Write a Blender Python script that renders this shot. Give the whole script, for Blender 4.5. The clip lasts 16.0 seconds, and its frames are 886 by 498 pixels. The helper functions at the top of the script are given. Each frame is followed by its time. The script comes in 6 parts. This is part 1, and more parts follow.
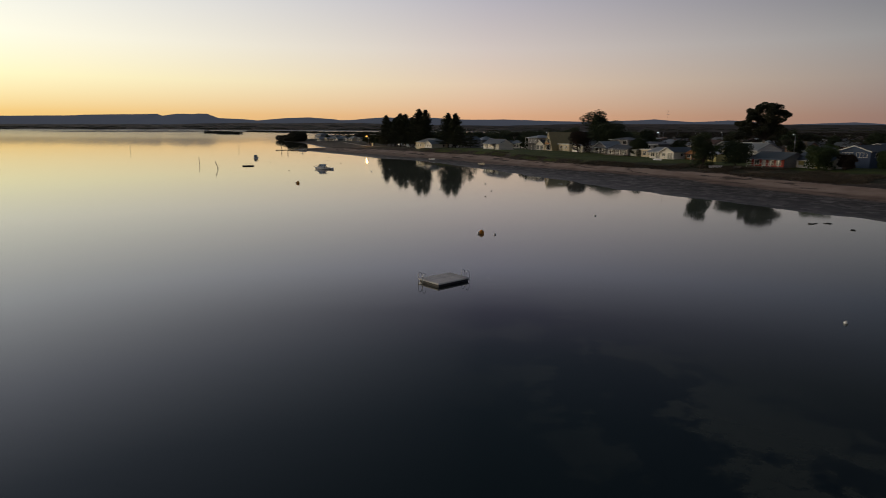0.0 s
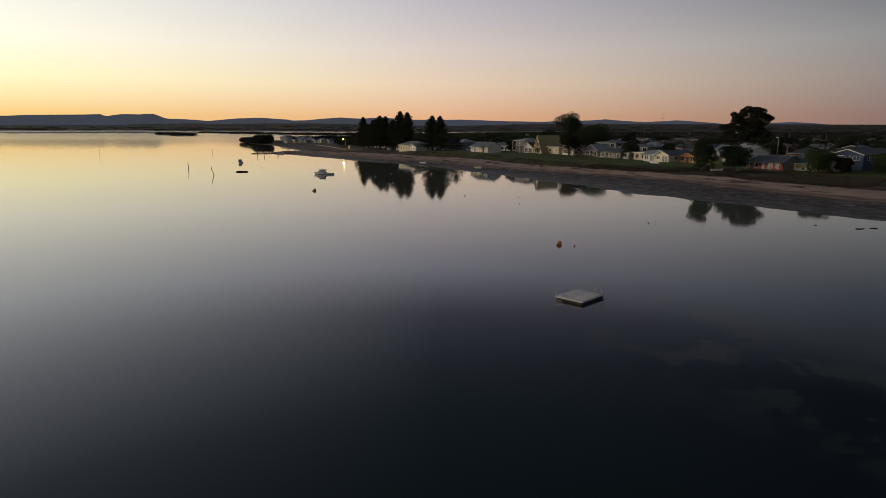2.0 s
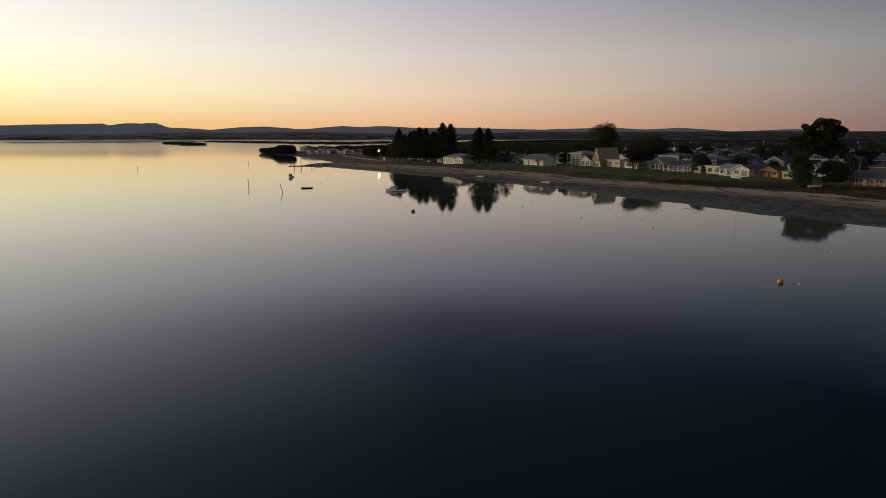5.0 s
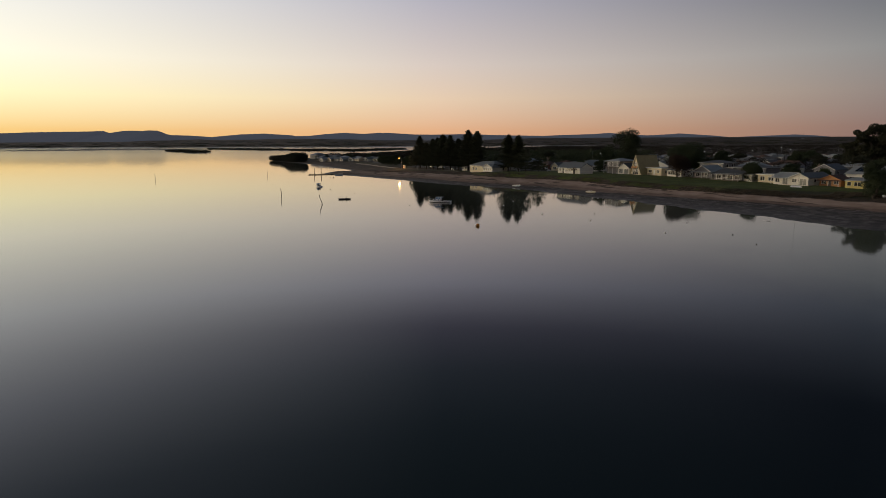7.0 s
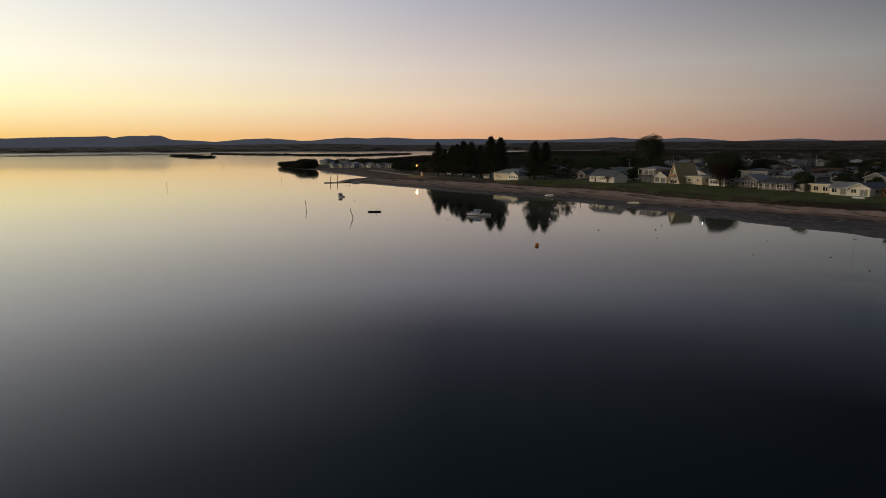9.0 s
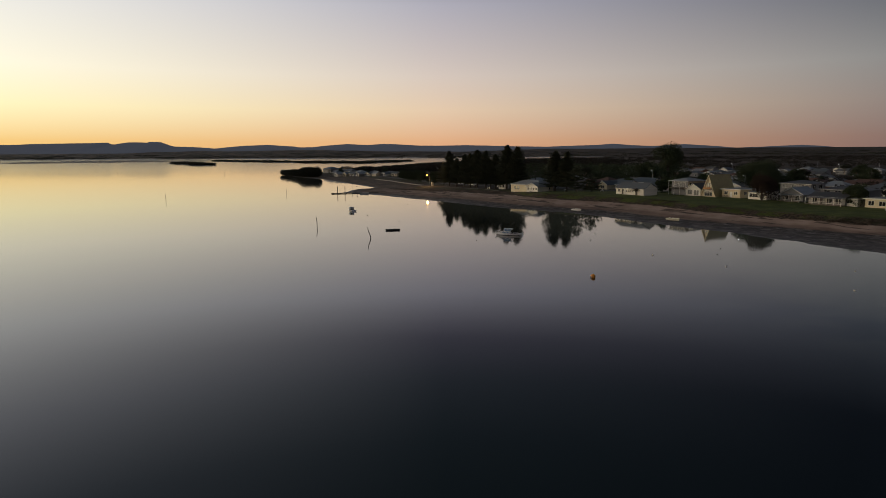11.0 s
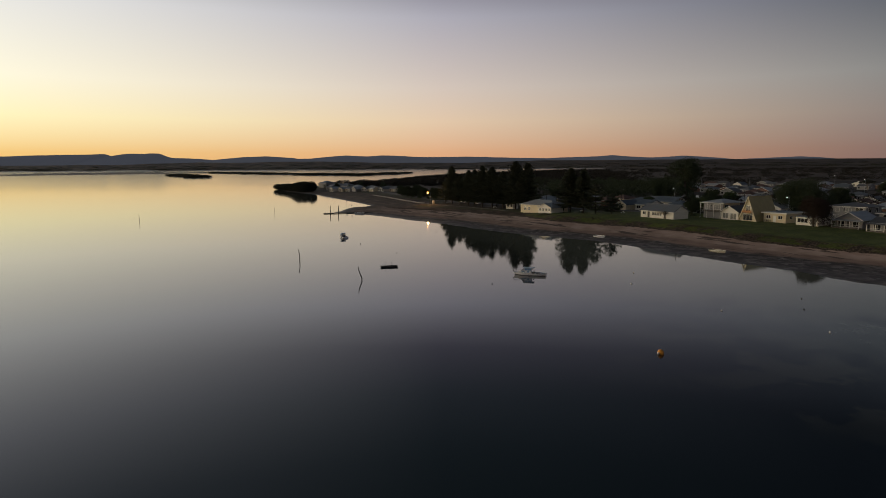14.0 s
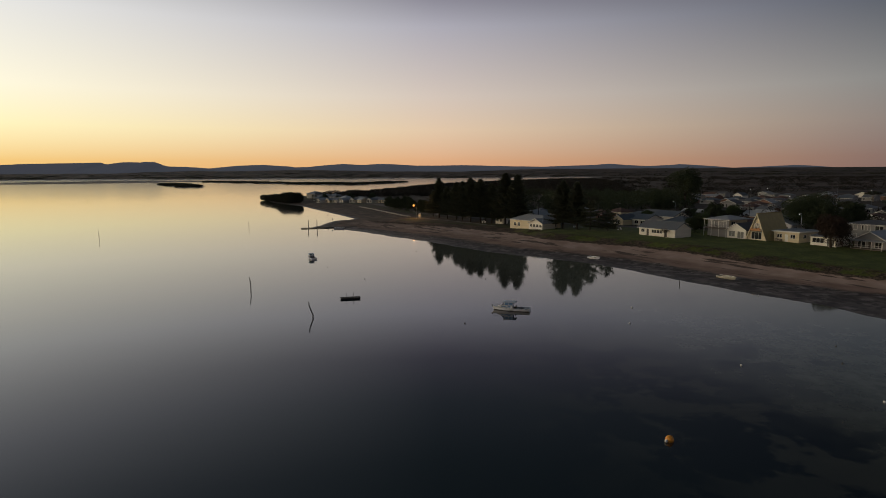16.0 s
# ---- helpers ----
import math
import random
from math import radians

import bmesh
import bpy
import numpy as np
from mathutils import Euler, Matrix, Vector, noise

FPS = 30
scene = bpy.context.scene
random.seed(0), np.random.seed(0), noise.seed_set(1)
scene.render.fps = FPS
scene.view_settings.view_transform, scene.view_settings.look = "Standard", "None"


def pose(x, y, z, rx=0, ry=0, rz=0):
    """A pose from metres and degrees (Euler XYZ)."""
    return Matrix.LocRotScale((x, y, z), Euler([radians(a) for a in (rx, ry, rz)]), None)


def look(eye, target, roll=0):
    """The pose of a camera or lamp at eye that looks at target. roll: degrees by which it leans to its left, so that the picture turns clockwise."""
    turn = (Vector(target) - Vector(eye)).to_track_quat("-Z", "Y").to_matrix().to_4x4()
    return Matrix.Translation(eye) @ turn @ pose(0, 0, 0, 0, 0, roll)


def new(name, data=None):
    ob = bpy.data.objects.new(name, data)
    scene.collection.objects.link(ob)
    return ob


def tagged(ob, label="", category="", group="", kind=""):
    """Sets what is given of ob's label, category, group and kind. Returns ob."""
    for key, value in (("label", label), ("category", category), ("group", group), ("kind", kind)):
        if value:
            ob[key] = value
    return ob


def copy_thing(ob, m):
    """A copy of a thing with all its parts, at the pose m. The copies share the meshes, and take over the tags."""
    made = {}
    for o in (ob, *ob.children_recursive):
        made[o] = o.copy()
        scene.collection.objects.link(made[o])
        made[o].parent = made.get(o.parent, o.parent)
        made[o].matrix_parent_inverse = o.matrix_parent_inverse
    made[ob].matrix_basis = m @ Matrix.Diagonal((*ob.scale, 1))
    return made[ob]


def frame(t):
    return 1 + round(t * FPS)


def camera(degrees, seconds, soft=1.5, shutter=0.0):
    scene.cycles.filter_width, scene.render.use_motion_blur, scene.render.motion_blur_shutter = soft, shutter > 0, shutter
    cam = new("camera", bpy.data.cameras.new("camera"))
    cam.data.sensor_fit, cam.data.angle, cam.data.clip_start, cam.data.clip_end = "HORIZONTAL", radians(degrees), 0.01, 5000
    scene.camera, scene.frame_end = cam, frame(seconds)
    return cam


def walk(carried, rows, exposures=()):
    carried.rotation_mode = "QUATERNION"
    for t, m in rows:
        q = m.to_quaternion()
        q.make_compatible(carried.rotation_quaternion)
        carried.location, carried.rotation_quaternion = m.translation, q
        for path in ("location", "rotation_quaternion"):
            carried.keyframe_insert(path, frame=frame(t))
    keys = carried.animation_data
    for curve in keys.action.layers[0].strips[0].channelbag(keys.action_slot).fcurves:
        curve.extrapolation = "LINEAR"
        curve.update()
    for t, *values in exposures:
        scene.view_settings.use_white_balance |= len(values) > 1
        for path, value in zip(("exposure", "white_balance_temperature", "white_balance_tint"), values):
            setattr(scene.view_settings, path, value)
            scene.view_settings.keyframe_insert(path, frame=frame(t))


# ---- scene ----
cam = camera(71.95, 16.0, soft=0.8, shutter=0.5)

# t, x, y, z, yaw, pitch, roll
PATH = [
    (0.0, -1.60, -1.34, 12.78, 3.969, -11.118, -0.251),
    (0.5, -5.32, -1.69, 13.11, 0.781, -11.217, -0.340),
    (1.0, -9.09, -1.64, 13.45, -0.092, -11.242, -0.267),
    (1.5, -12.99, -1.31, 13.76, -0.303, -11.155, -0.175),
    (2.0, -16.91, -0.74, 14.08, -0.309, -11.100, -0.127),
    (2.5, -20.81, 0.01, 14.44, -0.282, -10.996, -0.077),
    (3.0, -24.75, 0.99, 14.83, -0.266, -10.921, -0.024),
    (3.5, -28.61, 2.25, 15.25, -0.265, -10.849, -0.003),
    (4.0, -32.45, 3.78, 15.65, -0.269, -10.722, 0.011),
    (4.5, -36.33, 5.57, 15.95, -0.308, -10.564, 0.035),
    (5.0, -40.24, 7.62, 16.13, -0.365, -10.390, 0.067),
    (5.5, -44.07, 9.87, 16.23, -0.425, -10.213, 0.105),
    (6.0, -47.70, 12.31, 16.32, -0.470, -10.047, 0.148),
    (6.5, -51.02, 14.89, 16.46, -0.485, -9.907, 0.194),
    (7.0, -53.97, 17.61, 16.67, -0.453, -9.805, 0.242),
    (7.5, -56.60, 20.47, 16.94, -0.376, -9.731, 0.256),
    (8.0, -59.06, 23.48, 17.24, -0.286, -9.650, 0.266),
    (8.5, -61.48, 26.65, 17.57, -0.280, -9.529, 0.311),
    (9.0, -63.72, 30.01, 17.94, -0.271, -9.403, 0.328),
    (9.5, -65.72, 33.67, 18.33, -0.268, -9.270, 0.344),
    (10.0, -67.46, 37.62, 18.72, -0.270, -9.130, 0.353),
    (10.5, -68.94, 41.80, 19.11, -0.276, -8.983, 0.352),
    (11.0, -70.19, 46.13, 19.49, -0.285, -8.828, 0.337),
    (11.5, -71.19, 50.50, 19.87, -0.299, -8.665, 0.304),
    (12.0, -71.93, 54.87, 20.26, -0.315, -8.494, 0.250),
    (12.5, -72.35, 59.30, 20.65, -0.333, -8.346, 0.243),
    (13.0, -72.44, 63.81, 21.07, -0.341, -8.169, 0.267),
    (13.5, -72.19, 68.28, 21.48, -0.380, -7.981, 0.305),
    (14.0, -71.64, 72.70, 21.89, -0.392, -7.805, 0.336),
    (14.5, -70.77, 77.06, 22.25, -0.414, -7.643, 0.355),
    (15.0, -69.56, 81.48, 22.63, -0.460, -7.432, 0.366),
    (15.5, -68.05, 85.96, 22.99, -0.529, -7.237, 0.360),
    (16.0, -66.21, 90.49, 23.35, -0.620, -7.036, 0.328),
]
walk(cam, [(t, pose(x, y, z, 90 + pitch, roll, yaw)) for t, x, y, z, yaw, pitch, roll in PATH], exposures=((0.0, -0.06, 6150, 9), (0.5, 0.04, 6180, 9), (4.0, 0.05, 6250, 9), (9.0, 0.0, 6400, 9), (16.0, -0.06, 6500, 8)))

# ---- dusk sky: warm afterglow low over the water, dull lavender above ----
GLOW = Vector((-math.sin(radians(70)), math.cos(radians(70)), 0))


def srgb(r, g, b):
    return tuple(((c / 255 + 0.055) / 1.055) ** 2.4 if c > 10 else c / 255 / 12.92 for c in (r, g, b)) + (1,)


def make_sky():
    world = bpy.data.worlds.new("dusk_sky")
    world.use_nodes = True
    nt = world.node_tree
    nt.nodes.clear()
    n, link = nt.nodes.new, nt.links.new
    co = n("ShaderNodeTexCoord")
    sep = n("ShaderNodeSeparateXYZ")
    link(co.outputs["Generated"], sep.inputs[0])
    el = n("ShaderNodeMath")
    el.operation = "ARCSINE"
    link(sep.outputs["Z"], el.inputs[0])
    deg = n("ShaderNodeMapRange")  # elevation 0..90 degrees onto 0..1, square root for detail low down
    deg.inputs["From Max"].default_value = math.pi / 2
    link(el.outputs[0], deg.inputs["Value"])
    root = n("ShaderNodeMath")
    root.operation = "POWER"
    root.inputs[1].default_value = 0.5
    link(deg.outputs[0], root.inputs[0])
    flat = n("ShaderNodeCombineXYZ")
    link(sep.outputs["X"], flat.inputs["X"])
    link(sep.outputs["Y"], flat.inputs["Y"])
    unit = n("ShaderNodeVectorMath")
    unit.operation = "NORMALIZE"
    link(flat.outputs[0], unit.inputs[0])
    dot = n("ShaderNodeVectorMath")
    dot.operation = "DOT_PRODUCT"
    link(unit.outputs[0], dot.inputs[0])
    dot.inputs[1].default_value = GLOW
    ang = n("ShaderNodeMath")
    ang.operation = "ARCCOSINE"
    link(dot.outputs["Value"], ang.inputs[0])

    def ramp(rows):
        r = n("ShaderNodeValToRGB")
        e = r.color_ramp.elements
        while len(e) < len(rows):
            e.new(0.5)
        for k, (d, c) in zip(e, rows):
            k.position = math.sqrt(d / 90)
            k.color = srgb(*c)
        link(root.outputs[0], r.inputs[0])
        return r

    bands = [  # angle from the glow, then elevation and colour
        (0, SKY_SUN), (30, SKY_GLOW), (70, SKY_MID), (106, SKY_SIDE), (165, SKY_BACK)]
    last = None
    for (a0, _), (a1, _), rows in zip(bands, bands[1:] + [(180, 0)], [b[1] for b in bands]):
        r = ramp(rows)
        if last is None:
            last, prev = r.outputs[0], a0
            continue
        f = n("ShaderNodeMapRange")
        f.interpolation_type = "SMOOTHSTEP" if a0 > 120 else "LINEAR"
        f.inputs["From Min"].default_value = radians(prev)
        f.inputs["From Max"].default_value = radians(a0)
        link(ang.outputs[0], f.inputs["Value"])
        mix = n("ShaderNodeMix")
        mix.data_type = "RGBA"
        link(f.outputs[0], mix.inputs[0])
        link(last, mix.inputs[6])
        link(r.outputs[0], mix.inputs[7])
        last, prev = mix.outputs[2], a0
    bg = n("ShaderNodeBackground")
    bg.inputs["Strength"].default_value = SKY_STRENGTH
    link(last, bg.inputs["Color"])
    out = n("ShaderNodeOutputWorld")
    link(bg.outputs[0], out.inputs["Surface"])
    scene.world = world


SKY_STRENGTH = 1.04
SKY_SUN = [(0, (262, 184, 86)), (1.2, (270, 216, 120)), (4, (269, 256, 198)), (7, (265, 257, 228)), (13, (248, 245, 238)), (20, (196, 197, 199)), (35, (88, 95, 104)), (90, (43, 53, 62))]
SKY_GLOW = [(0, (248, 187, 100)), (1.2, (250, 206, 126)), (4, (265, 251, 196)), (7, (264, 256, 228)), (13, (240, 238, 234)), (20, (186, 187, 194)), (27, (124, 130, 140)), (35, (84, 92, 102)), (90, (43, 53, 62))]
SKY_MID = [(0, (219, 153, 113)), (1.2, (224, 172, 131)), (4, (227, 199, 170)), (7, (213, 197, 186)), (13, (174, 171, 182)), (17, (108, 106, 121)), (21, (81, 87, 98)), (26, (63, 73, 82)), (35, (51, 63, 69)), (90, (43, 53, 62))]
SKY_SIDE = [(0, (132, 103, 97)), (1.2, (139, 113, 104)), (4, (145, 132, 125)), (7, (140, 138, 136)), (13, (89, 94, 105)), (20, (35, 40, 50)), (35, (34, 42, 49)), (90, (43, 53, 62))]
SKY_BACK = [(0, (98, 92, 104)), (1.2, (110, 102, 114)), (4, (124, 114, 126)), (7, (126, 121, 134)), (13, (113, 114, 127)), (20, (97, 101, 113)), (35, (68, 75, 86)), (90, (43, 53, 62))]
make_sky()

sun = new("sun", bpy.data.lights.new("sun", "SUN"))
sun.data.energy, sun.data.angle, sun.data.color = 1.15, radians(36), (1.0, 0.78, 0.52)
sun.matrix_world = look(Vector((-97, 24, 9)), (0, 0, 0))


# ---- materials ----
def material(name, colour, rough=0.8, metal=0.0, grain=0.0, scale=3.0, second=None, patch=0.0, bump=0.0, spec=0.5, stretch=(1, 1, 1)):
    """Colour broken up at two scales: grain (fine) and patch (broad, towards the second colour)."""
    m = bpy.data.materials.new(name)
    m.use_nodes = True
    nt = m.node_tree
    n, link = nt.nodes.new, nt.links.new
    b = nt.nodes["Principled BSDF"]
    b.inputs["Roughness"].default_value, b.inputs["Metallic"].default_value = rough, metal
    b.inputs["Specular IOR Level"].default_value = spec
    co = n("ShaderNodeTexCoord")
    mp = n("ShaderNodeMapping")
    mp.inputs["Scale"].default_value = stretch
    link(co.outputs["Object"], mp.inputs[0])
    fine, broad = n("ShaderNodeTexNoise"), n("ShaderNodeTexNoise")
    fine.inputs["Scale"].default_value, broad.inputs["Scale"].default_value = scale * 4, scale * 0.4
    fine.inputs["Detail"].default_value = 4
    link(mp.outputs[0], fine.inputs["Vector"])
    link(mp.outputs[0], broad.inputs["Vector"])
    mix = n("ShaderNodeMix")
    mix.data_type = "RGBA"
    mix.inputs[6].default_value = (*colour, 1)
    mix.inputs[7].default_value = (*(second or [c * 0.7 for c in colour]), 1)
    f = n("ShaderNodeMapRange")
    f.inputs["From Min"].default_value, f.inputs["From Max"].default_value = 0.35, 0.7
    f.inputs["To Max"].default_value = patch
    link(broad.outputs["Fac"], f.inputs["Value"])
    link(f.outputs[0], mix.inputs[0])
    g = n("ShaderNodeMapRange")
    g.inputs["To Min"].default_value, g.inputs["To Max"].default_value = 1 - grain, 1 + grain
    link(fine.outputs["Fac"], g.inputs["Value"])
    info = n("ShaderNodeObjectInfo")
    v = n("ShaderNodeMapRange")
    v.inputs["To Min"].default_value, v.inputs["To Max"].default_value = 0.92, 1.08
    link(info.outputs["Random"], v.inputs["Value"])
    mul = n("ShaderNodeMath")
    mul.operation = "MULTIPLY"
    link(g.outputs[0], mul.inputs[0])
    link(v.outputs[0], mul.inputs[1])
    sc = n("ShaderNodeVectorMath")
    sc.operation = "SCALE"
    link(mix.outputs[2], sc.inputs[0])
    link(mul.outputs[0], sc.inputs["Scale"])
    link(sc.outputs[0], b.inputs["Base Color"])
    if bump:
        bp = n("ShaderNodeBump")
        bp.inputs["Strength"].default_value, bp.inputs["Distance"].default_value = 0.6, bump
        link(fine.outputs["Fac"], bp.inputs["Height"])
        link(bp.outputs[0], b.inputs["Normal"])
    return m


def lamp_material(name, colour, strength):
    m = bpy.data.materials.new(name)
    m.use_nodes = True
    b = m.node_tree.nodes["Principled BSDF"]
    b.inputs["Base Color"].default_value = (*colour, 1)
    b.inputs["Emission Color"].default_value = (*colour, 1)
    b.inputs["Emission Strength"].default_value = strength
    return m


def ground_material():
    """Bare mud below, sand, scrub bank, mown lawn, then dry ground, by distance inland; the far plain in dry fields."""
    m = bpy.data.materials.new("shore_ground")
    m.use_nodes = True
    nt = m.node_tree
    n, link = nt.nodes.new, nt.links.new
    b = nt.nodes["Principled BSDF"]
    at = n("ShaderNodeAttribute")
    at.attribute_name = "inland"
    co = n("ShaderNodeTexCoord")

    def tex(scale, detail=5, stretch=None):
        t = n("ShaderNodeTexNoise")
        t.inputs["Scale"].default_value, t.inputs["Detail"].default_value = scale, detail
        if stretch:
            mp = n("ShaderNodeMapping")
            mp.vector_type = "TEXTURE"  # long grain along the shore
            mp.inputs["Rotation"].default_value = (0, 0, radians(-60))
            mp.inputs["Scale"].default_value = [1 / k for k in stretch]
            link(co.outputs["Object"], mp.inputs[0])
            link(mp.outputs[0], t.inputs["Vector"])
        else:
            link(co.outputs["Object"], t.inputs["Vector"])
        return t

    wob, fine, streak, field = tex(0.22), tex(1.8), tex(0.22, 10, (0.8, 1.1, 1)), tex(0.006, 3, (1, 3, 1))
    d = n("ShaderNodeMath")
    d.operation = "MULTIPLY_ADD"
    link(wob.outputs["Fac"], d.inputs[0])
    d.inputs[1].default_value = 0.34
    sub = n("ShaderNodeMath")
    sub.operation = "ADD"
    sub.inputs[1].default_value = -0.17
    link(at.outputs["Fac"], sub.inputs[0])
    link(sub.outputs[0], d.inputs[2])

    def blend(a, c, lo, hi, by=None):
        f = n("ShaderNodeMapRange")
        f.inputs["From Min"].default_value, f.inputs["From Max"].default_value = lo, hi
        link((by or d).outputs["Y" if by and by.bl_idname == "ShaderNodeSeparateXYZ" else 0], f.inputs["Value"])
        x = n("ShaderNodeMix")
        x.data_type = "RGBA"
        link(f.outputs[0], x.inputs[0])
        for k, v in ((6, a), (7, c)):
            if isinstance(v, tuple):
                x.inputs[k].default_value = (*v, 1)
            else:
                link(v, x.inputs[k])
        return x.outputs[2]

    crust, speck, line = tex(0.34, 12), tex(0.6, 10), tex(0.45, 9, (0.2, 1.1, 1))
    mud = blend((0.066, 0.053, 0.048), (0.165, 0.138, 0.127), 0.42, 0.62, streak)
    mud = blend(mud, (0.24, 0.21, 0.2), 0.52, 0.68, crust)
    mud = blend((0.048, 0.041, 0.04), mud, 0.38, 0.5, speck)
    sand = blend((0.2, 0.128, 0.102), (0.3, 0.205, 0.165), 0.35, 0.65, streak)
    sand = blend(sand, (0.12, 0.085, 0.07), 0.56, 0.64, line)
    pink = blend((0.3, 0.21, 0.17), (0.42, 0.31, 0.258), 0.38, 0.62, streak)
    pink = blend(pink, (0.1, 0.07, 0.055), 0.58, 0.63, line)
    wrack = blend((0.035, 0.026, 0.02), (0.12, 0.085, 0.06), 0.45, 0.62, fine)
    bank = blend((0.05, 0.05, 0.022), (0.2, 0.14, 0.1), 0.47, 0.6, wob)
    bank = blend((0.04, 0.032, 0.022), bank, 0.4, 0.56, fine)
    where = n("ShaderNodeSeparateXYZ")
    link(co.outputs["Object"], where.inputs[0])
    lawn = blend((0.06, 0.08, 0.012), (0.112, 0.132, 0.026), 0.38, 0.64, wob)
    lawn = blend((0.045, 0.055, 0.014), lawn, 0.34, 0.5, fine)  # beyond the scrubby bank it runs down to the sand
    turf = blend(wrack, lawn, 0.43, 0.56, streak)
    dune = blend((0.03, 0.022, 0.018), (0.11, 0.072, 0.055), 0.4, 0.62, streak)  # bare dune north of the clubhouse
    bank = blend(bank, turf, 196, 212, where)
    bank = blend(bank, dune, 306, 322, where)
    lawn = blend(lawn, (0.04, 0.043, 0.016), 310, 330, where)
    dirt = blend((0.03, 0.025, 0.02), (0.06, 0.044, 0.034), 0.42, 0.6, wob)
    plain = blend((0.017, 0.014, 0.013), (0.066, 0.043, 0.033), 0.44, 0.56, field)
    flats = blend((0.05, 0.036, 0.03), (0.13, 0.09, 0.072), 0.38, 0.62, streak)  # darker sand round the boat ramp
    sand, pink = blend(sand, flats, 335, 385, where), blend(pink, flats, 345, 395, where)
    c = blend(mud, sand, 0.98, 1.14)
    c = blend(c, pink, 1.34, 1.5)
    c = blend(c, wrack, 1.95, 2.02)
    c = blend(c, bank, 2.2, 2.34)
    c = blend(c, lawn, 2.9, 3.08)
    c = blend(c, dirt, 3.95, 4.1)
    c = blend(c, plain, 8, 9)
    link(c, b.inputs["Base Color"])
    wet = n("ShaderNodeMapRange")
    wet.inputs["From Min"].default_value, wet.inputs["From Max"].default_value = 0, 1.1
    wet.inputs["To Min"].default_value, wet.inputs["To Max"].default_value = 0.5, 0.9
    link(d.outputs[0], wet.inputs["Value"])
    link(wet.outputs[0], b.inputs["Roughness"])
    b.inputs["Specular IOR Level"].default_value = 0.3
    bp = n("ShaderNodeBump")
    bp.inputs["Strength"].default_value, bp.inputs["Distance"].default_value = 0.6, 0.05
    link(fine.outputs["Fac"], bp.inputs["Height"])
    link(bp.outputs[0], b.inputs["Normal"])
    return m


def water_material():
    m = bpy.data.materials.new("calm_water")
    m.use_nodes = True
    nt = m.node_tree
    n, link = nt.nodes.new, nt.links.new
    b = nt.nodes["Principled BSDF"]
    b.inputs["IOR"].default_value = 1.5
    co = n("ShaderNodeTexCoord")
    at = n("ShaderNodeAttribute")
    at.attribute_name = "inland"

    def level(src, lo, hi):
        f = n("ShaderNodeMapRange")
        f.interpolation_type = "SMOOTHSTEP"
        f.inputs["From Min"].default_value, f.inputs["From Max"].default_value = lo, hi
        link(src, f.inputs["Value"])
        return f.outputs[0]

    def cloud(scale, detail, rough=0.6):
        t = n("ShaderNodeTexNoise")
        t.inputs["Scale"].default_value, t.inputs["Detail"].default_value, t.inputs["Roughness"].default_value = scale, detail, rough
        link(co.outputs["Object"], t.inputs["Vector"])
        return t.outputs["Fac"]

    def over(under, colour, fac):
        x = n("ShaderNodeMix")
        x.data_type = "RGBA"
        link(fac, x.inputs[0])
        for k, v in ((6, under), (7, colour)):
            if isinstance(v, tuple):
                x.inputs[k].default_value = (*v, 1)
            else:
                link(v, x.inputs[k])
        return x.outputs[2]

    def times(a, b):
        x = n("ShaderNodeMath")
        x.operation = "MULTIPLY"
        link(a, x.inputs[0])
        link(b, x.inputs[1])
        return x.outputs[0]

    ragged = n("ShaderNodeMath")  # the edge of the shoal, broken by weed
    ragged.operation = "MULTIPLY_ADD"
    ragged.inputs[1].default_value = 20
    link(cloud(0.14, 9, 0.65), ragged.inputs[0])
    link(at.outputs["Fac"], ragged.inputs[2])
    col = over((0.007, 0.012, 0.015), (0.05, 0.053, 0.043), times(level(ragged.outputs[0], -22, 4), level(cloud(0.13, 9, 0.65), 0.49, 0.55)))  # weed over deep mud
    sandy = over((0.105, 0.115, 0.092), (0.16, 0.17, 0.138), level(cloud(0.35, 8, 0.65), 0.4, 0.6))
    sandy = over(sandy, (0.03, 0.034, 0.034), level(cloud(0.06, 9, 0.65), 0.54, 0.66))  # dark beds in the shallows
    sep = n("ShaderNodeSeparateXYZ")
    link(co.outputs["Object"], sep.inputs[0])
    sandy = over((0.042, 0.05, 0.043), sandy, level(sep.outputs["Y"], 45, 120))  # the bed lies deeper in the south
    col = over(col, sandy, level(ragged.outputs[0], 0, 24))
    link(col, b.inputs["Base Color"])
    # a breath of wind roughens the far bay and the lagoon
    far, wind = n("ShaderNodeMapRange"), n("ShaderNodeMath")
    far.inputs["From Min"].default_value, far.inputs["From Max"].default_value = 420, 900
    wind.operation = "MULTIPLY_ADD"
    link(sep.outputs["Y"], far.inputs["Value"])
    link(far.outputs[0], wind.inputs[0])
    wind.inputs[1].default_value, wind.inputs[2].default_value = 0.06, 0.042
    link(wind.outputs[0], b.inputs["Roughness"])
    mp = n("ShaderNodeMapping")
    mp.inputs["Scale"].default_value = (0.16, 0.9, 1)
    link(co.outputs["Object"], mp.inputs[0])
    rip, swell = n("ShaderNodeTexNoise"), n("ShaderNodeTexNoise")
    rip.inputs["Scale"].default_value, rip.inputs["Detail"].default_value = 2.6, 3
    swell.inputs["Scale"].default_value = 0.25
    link(mp.outputs[0], rip.inputs["Vector"])
    link(mp.outputs[0], swell.inputs["Vector"])
    add = n("ShaderNodeMath")
    add.operation = "MULTIPLY_ADD"
    add.inputs[1].default_value = 1.6
